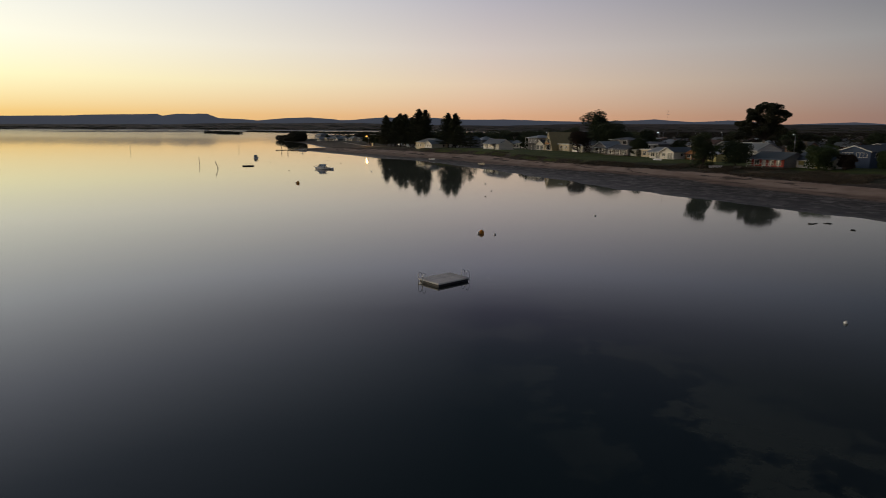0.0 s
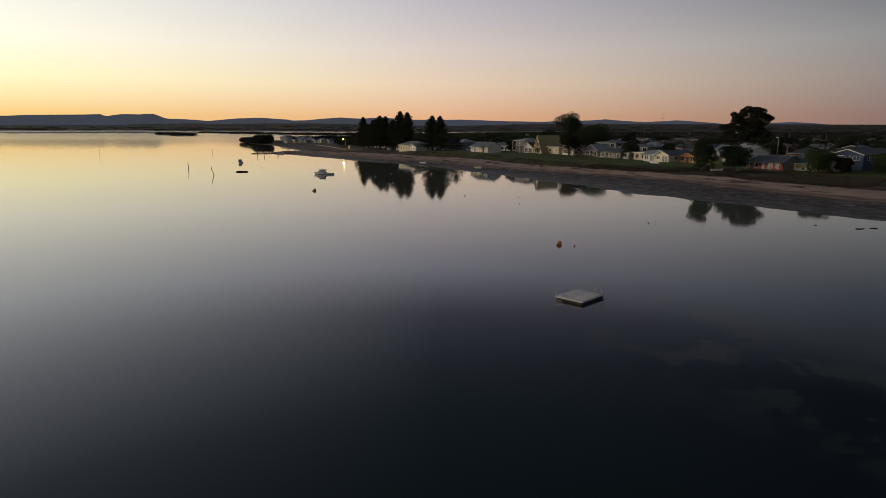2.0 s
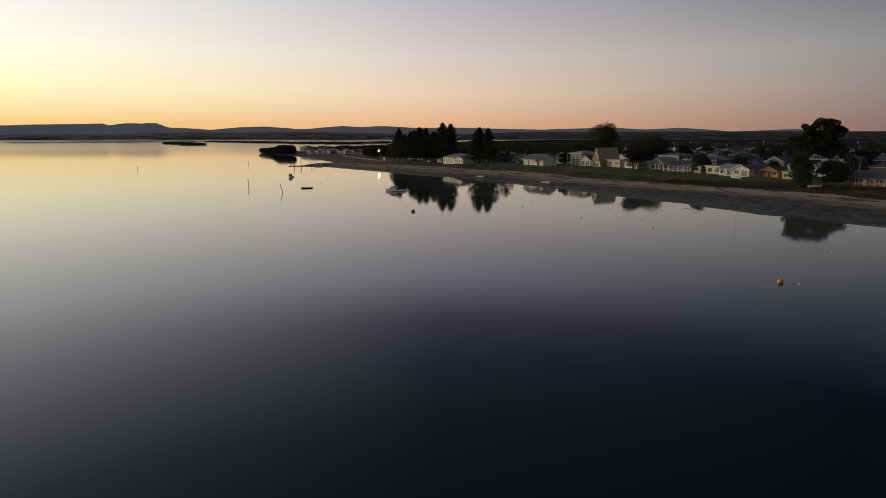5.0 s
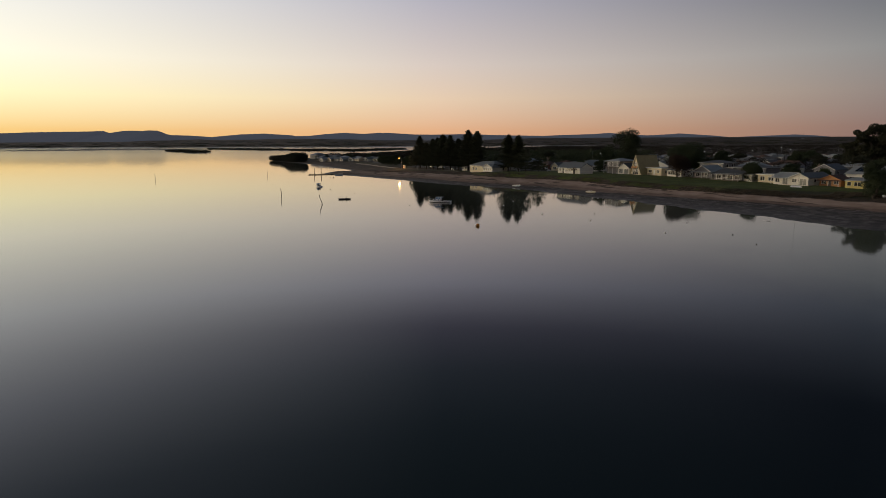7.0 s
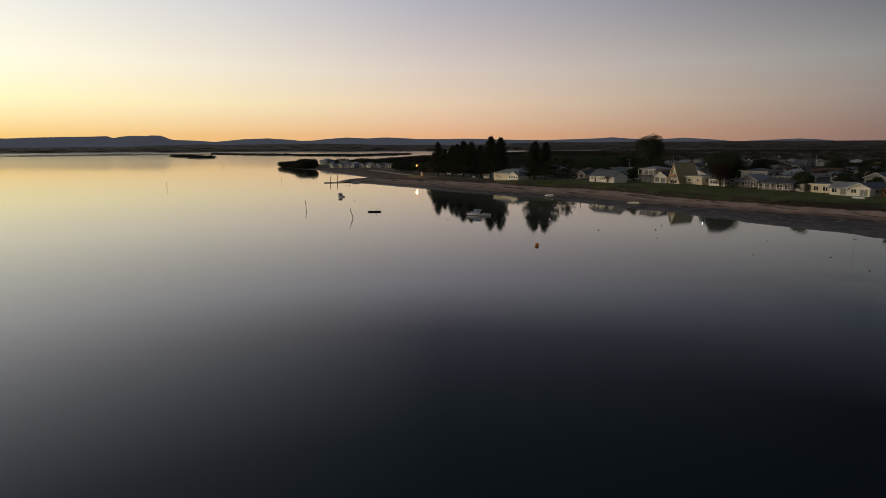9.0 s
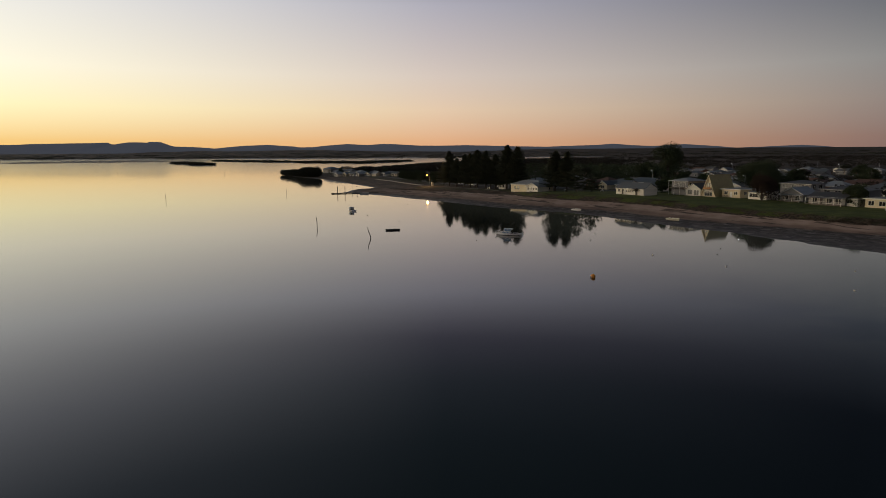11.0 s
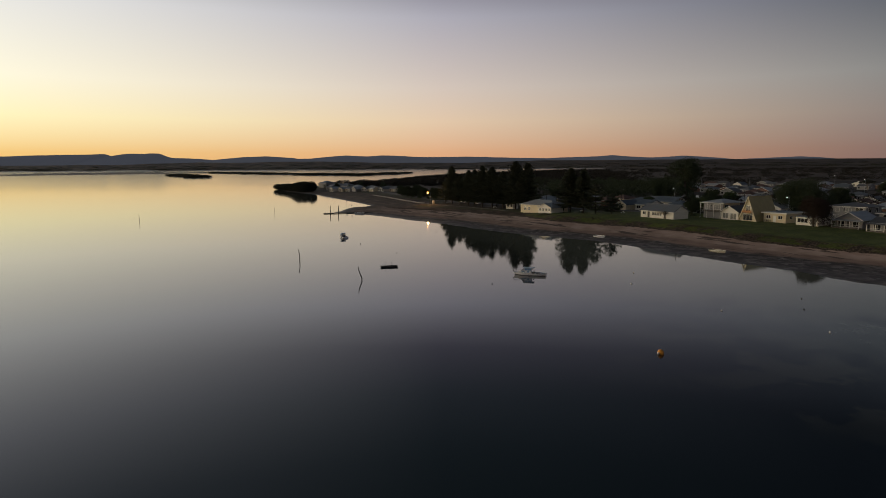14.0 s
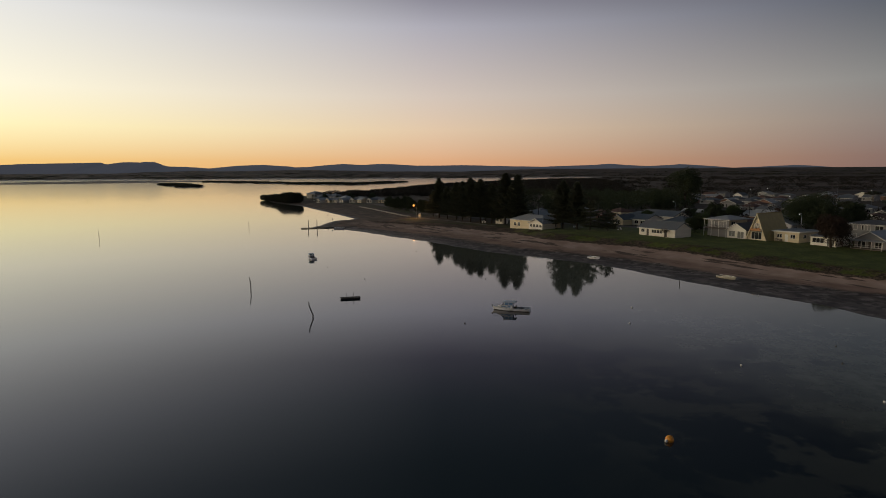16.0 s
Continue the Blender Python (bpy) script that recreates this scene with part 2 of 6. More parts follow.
    link(swell.outputs["Fac"], add.inputs[0])
    link(rip.outputs["Fac"], add.inputs[2])
    bp = n("ShaderNodeBump")
    bp.inputs["Strength"].default_value, bp.inputs["Distance"].default_value = 1.0, RIPPLE
    link(add.outputs[0], bp.inputs["Height"])
    link(bp.outputs[0], b.inputs["Normal"])
    return m


RIPPLE = 0.0016
GROUND, WATER = ground_material(), water_material()
# base colour is blue for the haze of distance
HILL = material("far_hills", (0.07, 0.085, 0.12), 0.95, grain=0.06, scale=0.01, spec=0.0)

HILL.node_tree.nodes["Principled BSDF"].inputs["Emission Color"].default_value = (0.66, 0.68, 0.82, 1)  # haze of distant air, put in as a faint bluish glow
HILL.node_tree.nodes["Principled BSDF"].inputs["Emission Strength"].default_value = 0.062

# ---- ground and water ----
SHORE = [(200, -300), (110, 0), (78, 62), (54.2, 89.2), (47.7, 101.6), (42.1, 110.7), (35, 122.4), (27.1, 134.2), (22.4, 147.6), (15.2, 164.4), (6.9, 177.6), (1.2, 194), (-5.3, 204.3), (-9.3, 212.5), (-14, 221.2), (-20.5, 236.7),
         (-25.4, 245), (-36.5, 257.4), (-51.2, 271.4), (-68.5, 299.9), (-81.2, 315.8), (-95.7, 336.7), (-108.4, 353.7), (-121.1, 361.2), (-119.6, 371.6), (-119, 382.1), (-116.9, 401.1), (-111, 404.6), (-109.4, 413), (-121.5, 442.5), (-141.8, 488.9), (-160.3, 532.4),
         (-168.1, 549.3), (-200.5, 602.9), (-230.9, 677.7), (-230.3, 725), (-198.4, 777.3), (-154.4, 820.2), (-82, 1220), (100, 1700), (320, 2150), (600, 2800), (1050, 3900), (6000, 4200), (6000, -300)]
FAR_SHORE = [(-9000, 3700), (-2100, 3400), (-855, 3250), (0, 3500), (1100, 3300), (6000, 3300), (9000, 6500), (-9000, 6500)]
SANDBAR = [(-790.8, 1648.9), (-648, 1420.6), (-550.1, 1240.6), (-513.5, 1247.3), (-527.4, 1335.7), (-621.8, 1519.1), (-719, 1677.5)]
ISLET = [(-863.9, 2137.1), (-590.3, 1779.9), (-454.3, 1621.6), (-313, 1466.1), (-238.9, 1419.8), (-163.4, 1638.1), (-132.9, 1858.1), (-178.8, 1899.5), (-270, 1620.2), (-419.9, 1727.4), (-585.8, 1905.4), (-847.1, 2233.1)]
SHALLOW = [(-2056.4, 2216.1), (-1244.2, 1755.7), (-876.7, 2122.8), (-675.2, 2441.8), (-1687, 2954.7)]


def inland(px, py, poly):
    """Signed distance from the edge of a piece of land, positive inside."""
    best, inside = np.full(px.shape, 1e9), np.zeros(px.shape, bool)
    for (ax, ay), (bx, by) in zip(poly, poly[1:] + poly[:1]):
        ex, ey = bx - ax, by - ay
        t = np.clip(((px - ax) * ex + (py - ay) * ey) / (ex * ex + ey * ey), 0, 1)
        best = np.minimum(best, np.hypot(px - ax - t * ex, py - ay - t * ey))
        cross = (ay > py) != (by > py)
        inside ^= cross & (px < ax + (py - ay) * ex / (ey if ey else 1e-9))
    return np.where(inside, best, -best)


def plateau(y):
    return np.interp(y, [67, 167, 222, 250, 291, 322, 378, 444, 700], [3.15, 3.2, 3.35, 4.05, 4.1, 2.95, 1.9, 1.7, 1.5])


def zone(s, y):
    """0 at the water's edge, 1 where mud turns to sand, 2 at the top of the beach, 3 at the lawn's edge, 4 behind the lawn."""
    w1 = np.interp(y, [60, 130, 160, 190, 205, 225, 260, 300, 330, 400], [22, 25.5, 30.2, 23.8, 17.9, 12.6, 11.1, 11.1, 10.4, 2])
    w2 = np.interp(y, [60, 130, 160, 190, 205, 225, 250, 262, 282, 313, 344, 400], [29, 35.4, 39.7, 31.8, 28, 24.8, 25.1, 25, 24, 31.9, 33.4, 14.7])
    w3 = np.interp(y, [60, 130, 160, 187, 195, 210, 290, 313, 342, 371], [46, 55.2, 56.3, 45.9, 36.3, 28, 27, 36.1, 37.4, 35.1])
    w4 = w3 + np.interp(y, [150, 200, 330, 352], [18, 40, 40, 0.5])
    out = np.where(s < w1, s / w1, 1 + (s - w1) / (w2 - w1))
    out = np.where(s > w2, 2 + (s - w2) / (w3 - w2), out)
    out = np.where(s > w3, 3 + (s - w3) / (w4 - w3), out)
    return np.where(s > w4, 4 + (s - w4) / 100, out), w3


def town_height(s, y):
    top = plateau(y)
    k, w3 = zone(s, y)
    step = np.interp(k, [0, 1, 1.6, 2, 3], [0, 0.07, 0.3, 0.55, 0.9]) + 0.1 * np.clip((s - w3) / 8, 0, 1)
    return np.where(s < 0, np.interp(s, [-400, -40, 0], [-9, -1.2, 0]), step * top)


def heights(px, py):
    s = inland(px, py, SHORE)
    z = town_height(s, py)
    k = np.where(s < 0, s, zone(s, py)[0])
    q = inland(px, py, FAR_SHORE)
    zz = np.where(q < 0, q * 0.02, np.interp(q, [0, 60, 500, 1300], [0, 4, 14, 56]))
    z, k = np.maximum(z, zz), np.where(zz > z, np.where(q > 0, 9 + q * 0.01, q), k)
    for poly, top in ((SANDBAR, 0.5), (ISLET, 0.6), (SHALLOW, 0.04)):
        q = inland(px, py, poly)
        zz = np.where(q < 0, q * 0.02, top * np.clip(q / 40, 0, 1))
        z, k = np.maximum(z, zz), np.where(zz > z, np.minimum(q, 0.6), k)
    return z, k


def ground_at(x, y):
    return float(heights(np.array([float(x)]), np.array([float(y)]))[0][0])


def sheet(name, xs, ys, land, mat, label):
    px, py = np.meshgrid(np.array(xs), np.array(ys))
    z, s = heights(px.ravel(), py.ravel())
    if not land:
        z = np.zeros_like(z)
    else:
        rough = np.array([noise.noise(Vector((a * 0.12, b * 0.12, 0))) for a, b in zip(px.ravel(), py.ravel())])
        z = z + rough * np.interp(s, [0, 1, 2.5, 3.2, 5], [0.03, 0.07, 0.1, 0.1, 0.3]) * (s > -4)
    nx, ny = len(xs), len(ys)
    faces = [(j * nx + i, j * nx + i + 1, (j + 1) * nx + i + 1, (j + 1) * nx + i) for j in range(ny - 1) for i in range(nx - 1)]
    me = bpy.data.meshes.new(name)
    me.from_pydata(np.stack([px.ravel(), py.ravel(), z], 1).tolist(), [], faces)
    if not land:
        s = inland(px.ravel(), py.ravel(), SHORE) + np.interp(py.ravel(), [0, 40, 65, 110, 150, 190, 260, 330], [80, 70, 60, 50, 45, 41, 22, 8])
        s = s * np.interp(py.ravel(), [70, 130], [2.6, 1.0])  # a steeper edge to the shoal in the south
    me.attributes.new("inland", "FLOAT", "POINT").data.foreach_set("value", s.astype(np.float32))
    me.polygons.foreach_set("use_smooth", [True] * len(faces))
    me.materials.append(mat)
    return tagged(new(name, me), label, name, kind="structure")


def spread(*runs):
    out = []
    for a, b, step in runs:
        out += list(np.arange(a, b, step))
    return out + [runs[-1][1]]


sheet("ground", spread((-9000, -1500, 500), (-1500, -400, 50), (-400, -180, 10), (-180, 130, 1.8), (130, 300, 10), (300, 1500, 60), (1500, 9000, 500)),
      spread((-300, 40, 30), (40, 80, 5), (80, 420, 1.8), (420, 720, 6), (720, 2000, 40), (2000, 6500, 150)), True, GROUND,
      "tidal mud, pink sand beach, lawn and dry plain")
sheet("water", spread((-9000, -1500, 500), (-1500, -400, 100), (-400, 200, 12), (200, 9000, 800)),
      spread((-600, -60, 60), (-60, 420, 12), (420, 1000, 40), (1000, 6500, 300)), False, WATER, "still dusk sea mirroring the sky")


def ridge(name, y, rows, depth, label):
    """A far range of hills: a crest line with spurs falling to the plain."""
    xs = np.arange(rows[0][0], rows[-1][0] + 1, 22.0)
    crest = np.interp(xs, [r[0] for r in rows], [r[1] for r in rows])
    verts, cols = [], 9
    for x, h in zip(xs, crest):
        h += 1.2 * noise.noise(Vector((x * 0.012, y, 0))) + 0.8 * noise.noise(Vector((x * 0.05, y, 3)))
        for k in range(cols):
            f = k / (cols - 1)
            spur = noise.noise(Vector((x * 0.006, f * 2.2, 7))) * 60 * math.sin(f * math.pi)
            verts.append((x + spur * 0.4, y - depth * (1 - f) + spur * 0.5, h * (f ** 0.8) - 2))
        verts.append((x, y + 40, -2))
    w = cols + 1
    faces = [(i * w + k, (i + 1) * w + k, (i + 1) * w + k + 1, i * w + k + 1) for i in range(len(xs) - 1) for k in range(w - 1)]
    me = bpy.data.meshes.new(name)
    me.from_pydata(verts, [], faces)
    me.polygons.foreach_set("use_smooth", [True] * len(faces))
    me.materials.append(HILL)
    return tagged(new(name, me), label, "hills", kind="structure")


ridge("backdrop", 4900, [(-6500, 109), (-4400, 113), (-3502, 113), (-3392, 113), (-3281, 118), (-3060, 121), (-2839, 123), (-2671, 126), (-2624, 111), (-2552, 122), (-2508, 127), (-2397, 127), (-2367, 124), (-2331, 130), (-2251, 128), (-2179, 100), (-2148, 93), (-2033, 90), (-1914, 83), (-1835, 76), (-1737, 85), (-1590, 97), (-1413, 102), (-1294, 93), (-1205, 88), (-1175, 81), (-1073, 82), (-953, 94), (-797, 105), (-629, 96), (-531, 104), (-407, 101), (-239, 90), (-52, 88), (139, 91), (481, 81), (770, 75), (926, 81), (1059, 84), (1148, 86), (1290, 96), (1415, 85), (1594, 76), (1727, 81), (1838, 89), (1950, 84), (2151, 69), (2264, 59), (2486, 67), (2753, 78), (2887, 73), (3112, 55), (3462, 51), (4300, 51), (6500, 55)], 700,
      "long flat-topped hill range far away, tinted blue for haze")


# ---- builders ----
def part(name, bm, mat, parent=None, label="", smooth=False):
    me = bpy.data.meshes.new(name)
    if name in ("wall", "roof", "limbs"):
        bmesh.ops.remove_doubles(bm, verts=bm.verts[:], dist=0.001)
    bm.normal_update()
    bm.to_mesh(me)
    bm.free()
    if smooth:
        me.polygons.foreach_set("use_smooth", [True] * len(me.polygons))
    me.materials.append(mat)
    ob = new(name, me)
    if parent:
        ob.parent = parent
    return tagged(ob, label)


def same_part(name, me, parent, m):
    """Another part on a mesh that is already made."""
    ob = new(name, me)
    ob.parent = parent
    ob.matrix_basis = m
    return ob


def thing(name, m, label, category, group=""):
    ob = new(name)
    ob.empty_display_size = 0.3
    ob.matrix_world = m
    return tagged(ob, label, category, group)


def box(bm, x0, x1, y0, y1, z0, z1):
    v = [bm.verts.new((x, y, z)) for z in (z0, z1) for x, y in ((x0, y0), (x1, y0), (x1, y1), (x0, y1))]
    for f in ((3, 2, 1, 0), (4, 5, 6, 7), (0, 1, 5, 4), (1, 2, 6, 5), (2, 3, 7, 6), (3, 0, 4, 7)):
        bm.faces.new([v[i] for i in f])
    return bm


def boxes(*rows):
    bm = bmesh.new()
    for r in rows:
        box(bm, *r)
    return bm


def slab(bm, top, thick):
    """A closed plate under the polygon top."""
    a = [bm.verts.new(p) for p in top]
    b = [bm.verts.new((p[0], p[1], p[2] - thick)) for p in top]
    bm.faces.new(a)
    bm.faces.new(b[::-1])
    for i in range(len(a)):
        j = (i + 1) % len(a)
        bm.faces.new((a[j], a[i], b[i], b[j]))
    return bm


def tube(bm, pts, r0, r1=None, sides=6):
    """A round bar through the points, tapering from r0 to r1."""
    r1 = r0 if r1 is None else r1
    pts = [Vector(p) for p in pts]
    rings = []
    for i, p in enumerate(pts):
        d = (pts[min(i + 1, len(pts) - 1)] - pts[max(i - 1, 0)]).normalized()
        side = d.cross(Vector((0, 0, 1)) if abs(d.z) < 0.9 else Vector((1, 0, 0))).normalized()
        up = side.cross(d)
        r = r0 + (r1 - r0) * i / (len(pts) - 1)
        rings.append([bm.verts.new(p + (side * math.cos(k * math.tau / sides) + up * math.sin(k * math.tau / sides)) * r) for k in range(sides)])
    for a, b in zip(rings, rings[1:]):
        for k in range(sides):
            bm.faces.new((a[k], a[(k + 1) % sides], b[(k + 1) % sides], b[k]))
    bm.faces.new(rings[0][::-1])
    bm.faces.new(rings[-1])
    return bm


def lathe(bm, profile, sides=16, centre=(0, 0)):
    rings = [[bm.verts.new((centre[0] + r * math.cos(k * math.tau / sides), centre[1] + r * math.sin(k * math.tau / sides), z)) for k in range(sides)] for r, z in profile]
    for a, b in zip(rings, rings[1:]):
        for k in range(sides):
            bm.faces.new((a[k], a[(k + 1) % sides], b[(k + 1) % sides], b[k]))
    bm.faces.new(rings[0][::-1])
    bm.faces.new(rings[-1])
    return bm


def place(x, y, rot=0, dz=0.0):
    return pose(x, y, ground_at(x, y) + dz, 0, 0, rot)


# ---- materials of things ----
WHITE = material("white_boards", (0.8, 0.76, 0.66), 0.7, grain=0.08, scale=1.5, patch=0.35, second=(0.5, 0.46, 0.38), stretch=(0.3, 0.3, 3))
CREAM = material("cream_boards", (0.72, 0.62, 0.42), 0.75, grain=0.08, scale=1.5, patch=0.4, second=(0.48, 0.4, 0.27), stretch=(0.3, 0.3, 3))
GREY_WALL = material("grey_boards", (0.3, 0.29, 0.28), 0.8, grain=0.1, scale=1.5, patch=0.4, stretch=(0.3, 0.3, 3))
ORANGE = material("oiled_boards", (0.5, 0.24, 0.09), 0.7, grain=0.15, scale=1.5, patch=0.5, second=(0.36, 0.17, 0.07), stretch=(0.3, 0.3, 3))
RED = material("red_boards", (0.42, 0.07, 0.05), 0.7, grain=0.1, scale=1.5, patch=0.4, stretch=(0.3, 0.3, 3))
BLUE = material("navy_boards", (0.035, 0.065, 0.13), 0.65, grain=0.1, scale=1.5, patch=0.4, stretch=(0.3, 0.3, 3))
YELLOW = material("yellow_boards", (0.55, 0.46, 0.16), 0.75, grain=0.08, scale=1.5, patch=0.4, stretch=(0.3, 0.3, 3))
BRICK = material("brick_wall", (0.24, 0.13, 0.09), 0.85, grain=0.2, scale=3, patch=0.4)
TRIM = material("white_trim", (0.78, 0.76, 0.7), 0.6, grain=0.05, patch=0.2)
DARK_TRIM = material("dark_trim", (0.06, 0.05, 0.045), 0.6, grain=0.1, patch=0.3)
IRON = material("grey_iron_roof", (0.145, 0.155, 0.172), 0.42, 0.2, grain=0.12, scale=1.2, patch=0.6, second=(0.15, 0.142, 0.14), stretch=(3, 0.3, 0.3))
IRON_PALE = material("pale_iron_roof", (0.38, 0.395, 0.42), 0.42, 0.2, grain=0.1, scale=1.2, patch=0.5, second=(0.26, 0.255, 0.25), stretch=(3, 0.3, 0.3))
IRON_BLUE = material("blue_iron_roof", (0.115, 0.132, 0.155), 0.42, 0.2, grain=0.1, scale=1.2, patch=0.5, stretch=(3, 0.3, 0.3))
IRON_DARK = material("dark_iron_roof", (0.085, 0.088, 0.1), 0.45, 0.2, grain=0.12, scale=1.2, patch=0.5, second=(0.12, 0.1, 0.09), stretch=(3, 0.3, 0.3))
IRON_RUST = material("rusty_roof", (0.13, 0.07, 0.052), 0.7, 0.1, grain=0.2, scale=1.2, patch=0.6, second=(0.12, 0.07, 0.06), stretch=(3, 0.3, 0.3))
KHAKI_ROOF = material("khaki_shingles", (0.4, 0.33, 0.16), 0.8, grain=0.15, scale=2, patch=0.5, second=(0.29, 0.245, 0.13))
GLASS = material("window_glass", (0.02, 0.022, 0.025), 0.06, spec=0.6)
CURTAINED = material("curtained_glass", (0.27, 0.27, 0.24), 0.12, grain=0.15, scale=4, patch=0.5, second=(0.12, 0.12, 0.11), stretch=(4, 4, 0.4))
SOLAR = material("solar_glass", (0.008, 0.01, 0.02), 0.12, spec=0.6)
TIMBER = material("weathered_timber", (0.19, 0.16, 0.13), 0.85, grain=0.25, scale=2, patch=0.5, stretch=(1, 1, 0.2), bump=0.01)
DARK_TIMBER = material("wet_dark_timber", (0.05, 0.043, 0.038), 0.75, grain=0.25, scale=2, patch=0.5, stretch=(1, 1, 0.2), bump=0.01)
STEEL = material("galvanised_steel", (0.45, 0.46, 0.47), 0.35, 0.9, grain=0.1, patch=0.3)
BARK = material("bark", (0.075, 0.06, 0.048), 0.9, grain=0.35, scale=2, patch=0.5, stretch=(1, 1, 0.2), bump=0.02)
PALE_BARK = material("pale_gum_bark", (0.3, 0.25, 0.2), 0.85, grain=0.25, scale=1.5, patch=0.6, second=(0.16, 0.12, 0.09), stretch=(1, 1, 0.3), bump=0.02)


def leaf_material(name, a, b):
    m = bpy.data.materials.new(name)
    m.use_nodes = True
    nt = m.node_tree
    n, link = nt.nodes.new, nt.links.new
    p = nt.nodes["Principled BSDF"]
    p.inputs["Roughness"].default_value, p.inputs["Specular IOR Level"].default_value = 0.6, 0.25
    geo, r = n("ShaderNodeNewGeometry"), n("ShaderNodeMix")
    r.data_type = "RGBA"
    r.inputs[6].default_value, r.inputs[7].default_value = (*a, 1), (*b, 1)
    link(geo.outputs["Random Per Island"], r.inputs[0])
    link(r.outputs[2], p.inputs["Base Color"])
    return m


LEAF_PINE = leaf_material("pine_needles", (0.09, 0.1, 0.065), (0.14, 0.15, 0.095))
LEAF_GUM = leaf_material("gum_leaves", (0.036, 0.0396, 0.024), (0.066, 0.0672, 0.0396))
LEAF_DARK = leaf_material("dark_leaves", (0.0343, 0.0484, 0.0234), (0.0655, 0.0811, 0.039))
LEAF_GREEN = leaf_material("green_leaves", (0.045, 0.07, 0.025), (0.08, 0.105, 0.04))
LEAF_RED = leaf_material("copper_leaves", (0.04, 0.027, 0.02), (0.065, 0.042, 0.03))
LEAF_MANGROVE = leaf_material("mangrove_leaves", (0.0308, 0.0336, 0.021), (0.056, 0.056, 0.0336))
LEAF_FLAT = leaf_material("dull_scrub", (0.019, 0.0165, 0.0125), (0.034, 0.028, 0.02))
LEAF_SALT = leaf_material("saltbush", (0.05, 0.044, 0.03), (0.16, 0.125, 0.09))
LEAF_DRY = leaf_material("dry_shrub", (0.07, 0.062, 0.035), (0.12, 0.095, 0.06))


# ---- plants ----
def cards(verts, faces, centre, spread, count, size, rng, flat=0.0):
    """Small leaf sprays scattered in a clump, each a bent pair of triangles."""
    for _ in range(count):
        while True:
            d = Vector((rng.uniform(-1, 1), rng.uniform(-1, 1), rng.uniform(-1, 1)))
            if 0.05 < d.length < 1:
                break
        d = d.normalized() * d.length ** 0.5
        p = Vector((centre[0] + d.x * spread[0], centre[1] + d.y * spread[1], centre[2] + d.z * spread[2]))
        u = Vector((rng.gauss(0, 1), rng.gauss(0, 1), rng.gauss(0, 1 - flat))).normalized()
        w = u.cross(Vector((rng.gauss(0, 0.5), rng.gauss(0, 0.5), 1))).normalized()
        s = size * rng.uniform(0.6, 1.4)
        k = len(verts)
        lift = w.cross(u) * s * 0.25
        verts += [p - u * s, p - w * s * 0.55 + lift, p + u * s, p + w * s * 0.55 + lift]
        faces += [(k, k + 1, k + 2), (k, k + 2, k + 3)]


def card_part(name, verts, faces, mat, parent=None, label=""):
    me = bpy.data.meshes.new(name)
    me.from_pydata([tuple(v) for v in verts], [], faces)
    me.materials.append(mat)
    ob = new(name, me)
    if parent:
        ob.parent = parent
    return tagged(ob, label)


def broad_tree(m, height, width, leaves, bark, label, seed, open_crown=False, trunk_share=0.28, name="tree", leaf=0.17, density=3.6, group=""):
    """Tapered trunk, forked limbs, and a crown of leaf clumps round the limb ends."""
    rng = random.Random(seed)
    t = thing(name, m, label, "tree", group)
    base, r = height * trunk_share, height * 0.022 + 0.06
    bm = bmesh.new()
    lean = Vector((rng.uniform(-0.06, 0.06), rng.uniform(-0.06, 0.06), 0)) * height
    fork = Vector((lean.x, lean.y, base))
    tube(bm, [(0, 0, -0.3), (lean.x * 0.3, lean.y * 0.3, base * 0.5), fork], r * 1.25, r * 0.85, 8)
    part("trunk", bm, bark, t, smooth=True)
    verts, faces = [], []
    limbs = bmesh.new()
    count = 7 if open_crown else 9
    for k in range(count):
        a = k * 2.399 + rng.uniform(-0.4, 0.4)
        out = math.sqrt((k + 0.6) / count)
        rise = (1 - 0.55 * out * out) if not open_crown else (0.95 - 0.4 * out)
        rise *= rng.uniform(0.82, 1.02)
        tip = Vector((math.cos(a) * out * width * 0.3, math.sin(a) * out * width * 0.3, base + (height - base) * rise * 0.84))
        mid = fork.lerp(tip, 0.5) + Vector((rng.uniform(-1, 1), rng.uniform(-1, 1), rng.uniform(0, 1))) * height * 0.03
        tube(limbs, [fork, mid, tip], r * 0.5, r * 0.12, 5)
        size = width * (0.165 if open_crown else 0.165) * rng.uniform(0.8, 1.2)
        for q in range(4 if open_crown else 6):
            c = tip + Vector((rng.gauss(0, 0.5), rng.gauss(0, 0.5), rng.gauss(0, 0.32))) * size
            if not open_crown and q > 3:
                c.z -= (height - base) * rng.uniform(0.15, 0.5)
            c.z = min(c.z, height - size * 0.45)
            cards(verts, faces, c, (size, size, size * (0.5 if open_crown else 0.7)), int((62 if open_crown else 78) * density), leaf, rng)
    part("limb_frame", limbs, bark, t, smooth=True)
    card_part("crown", verts, faces, leaves, t)
    return t


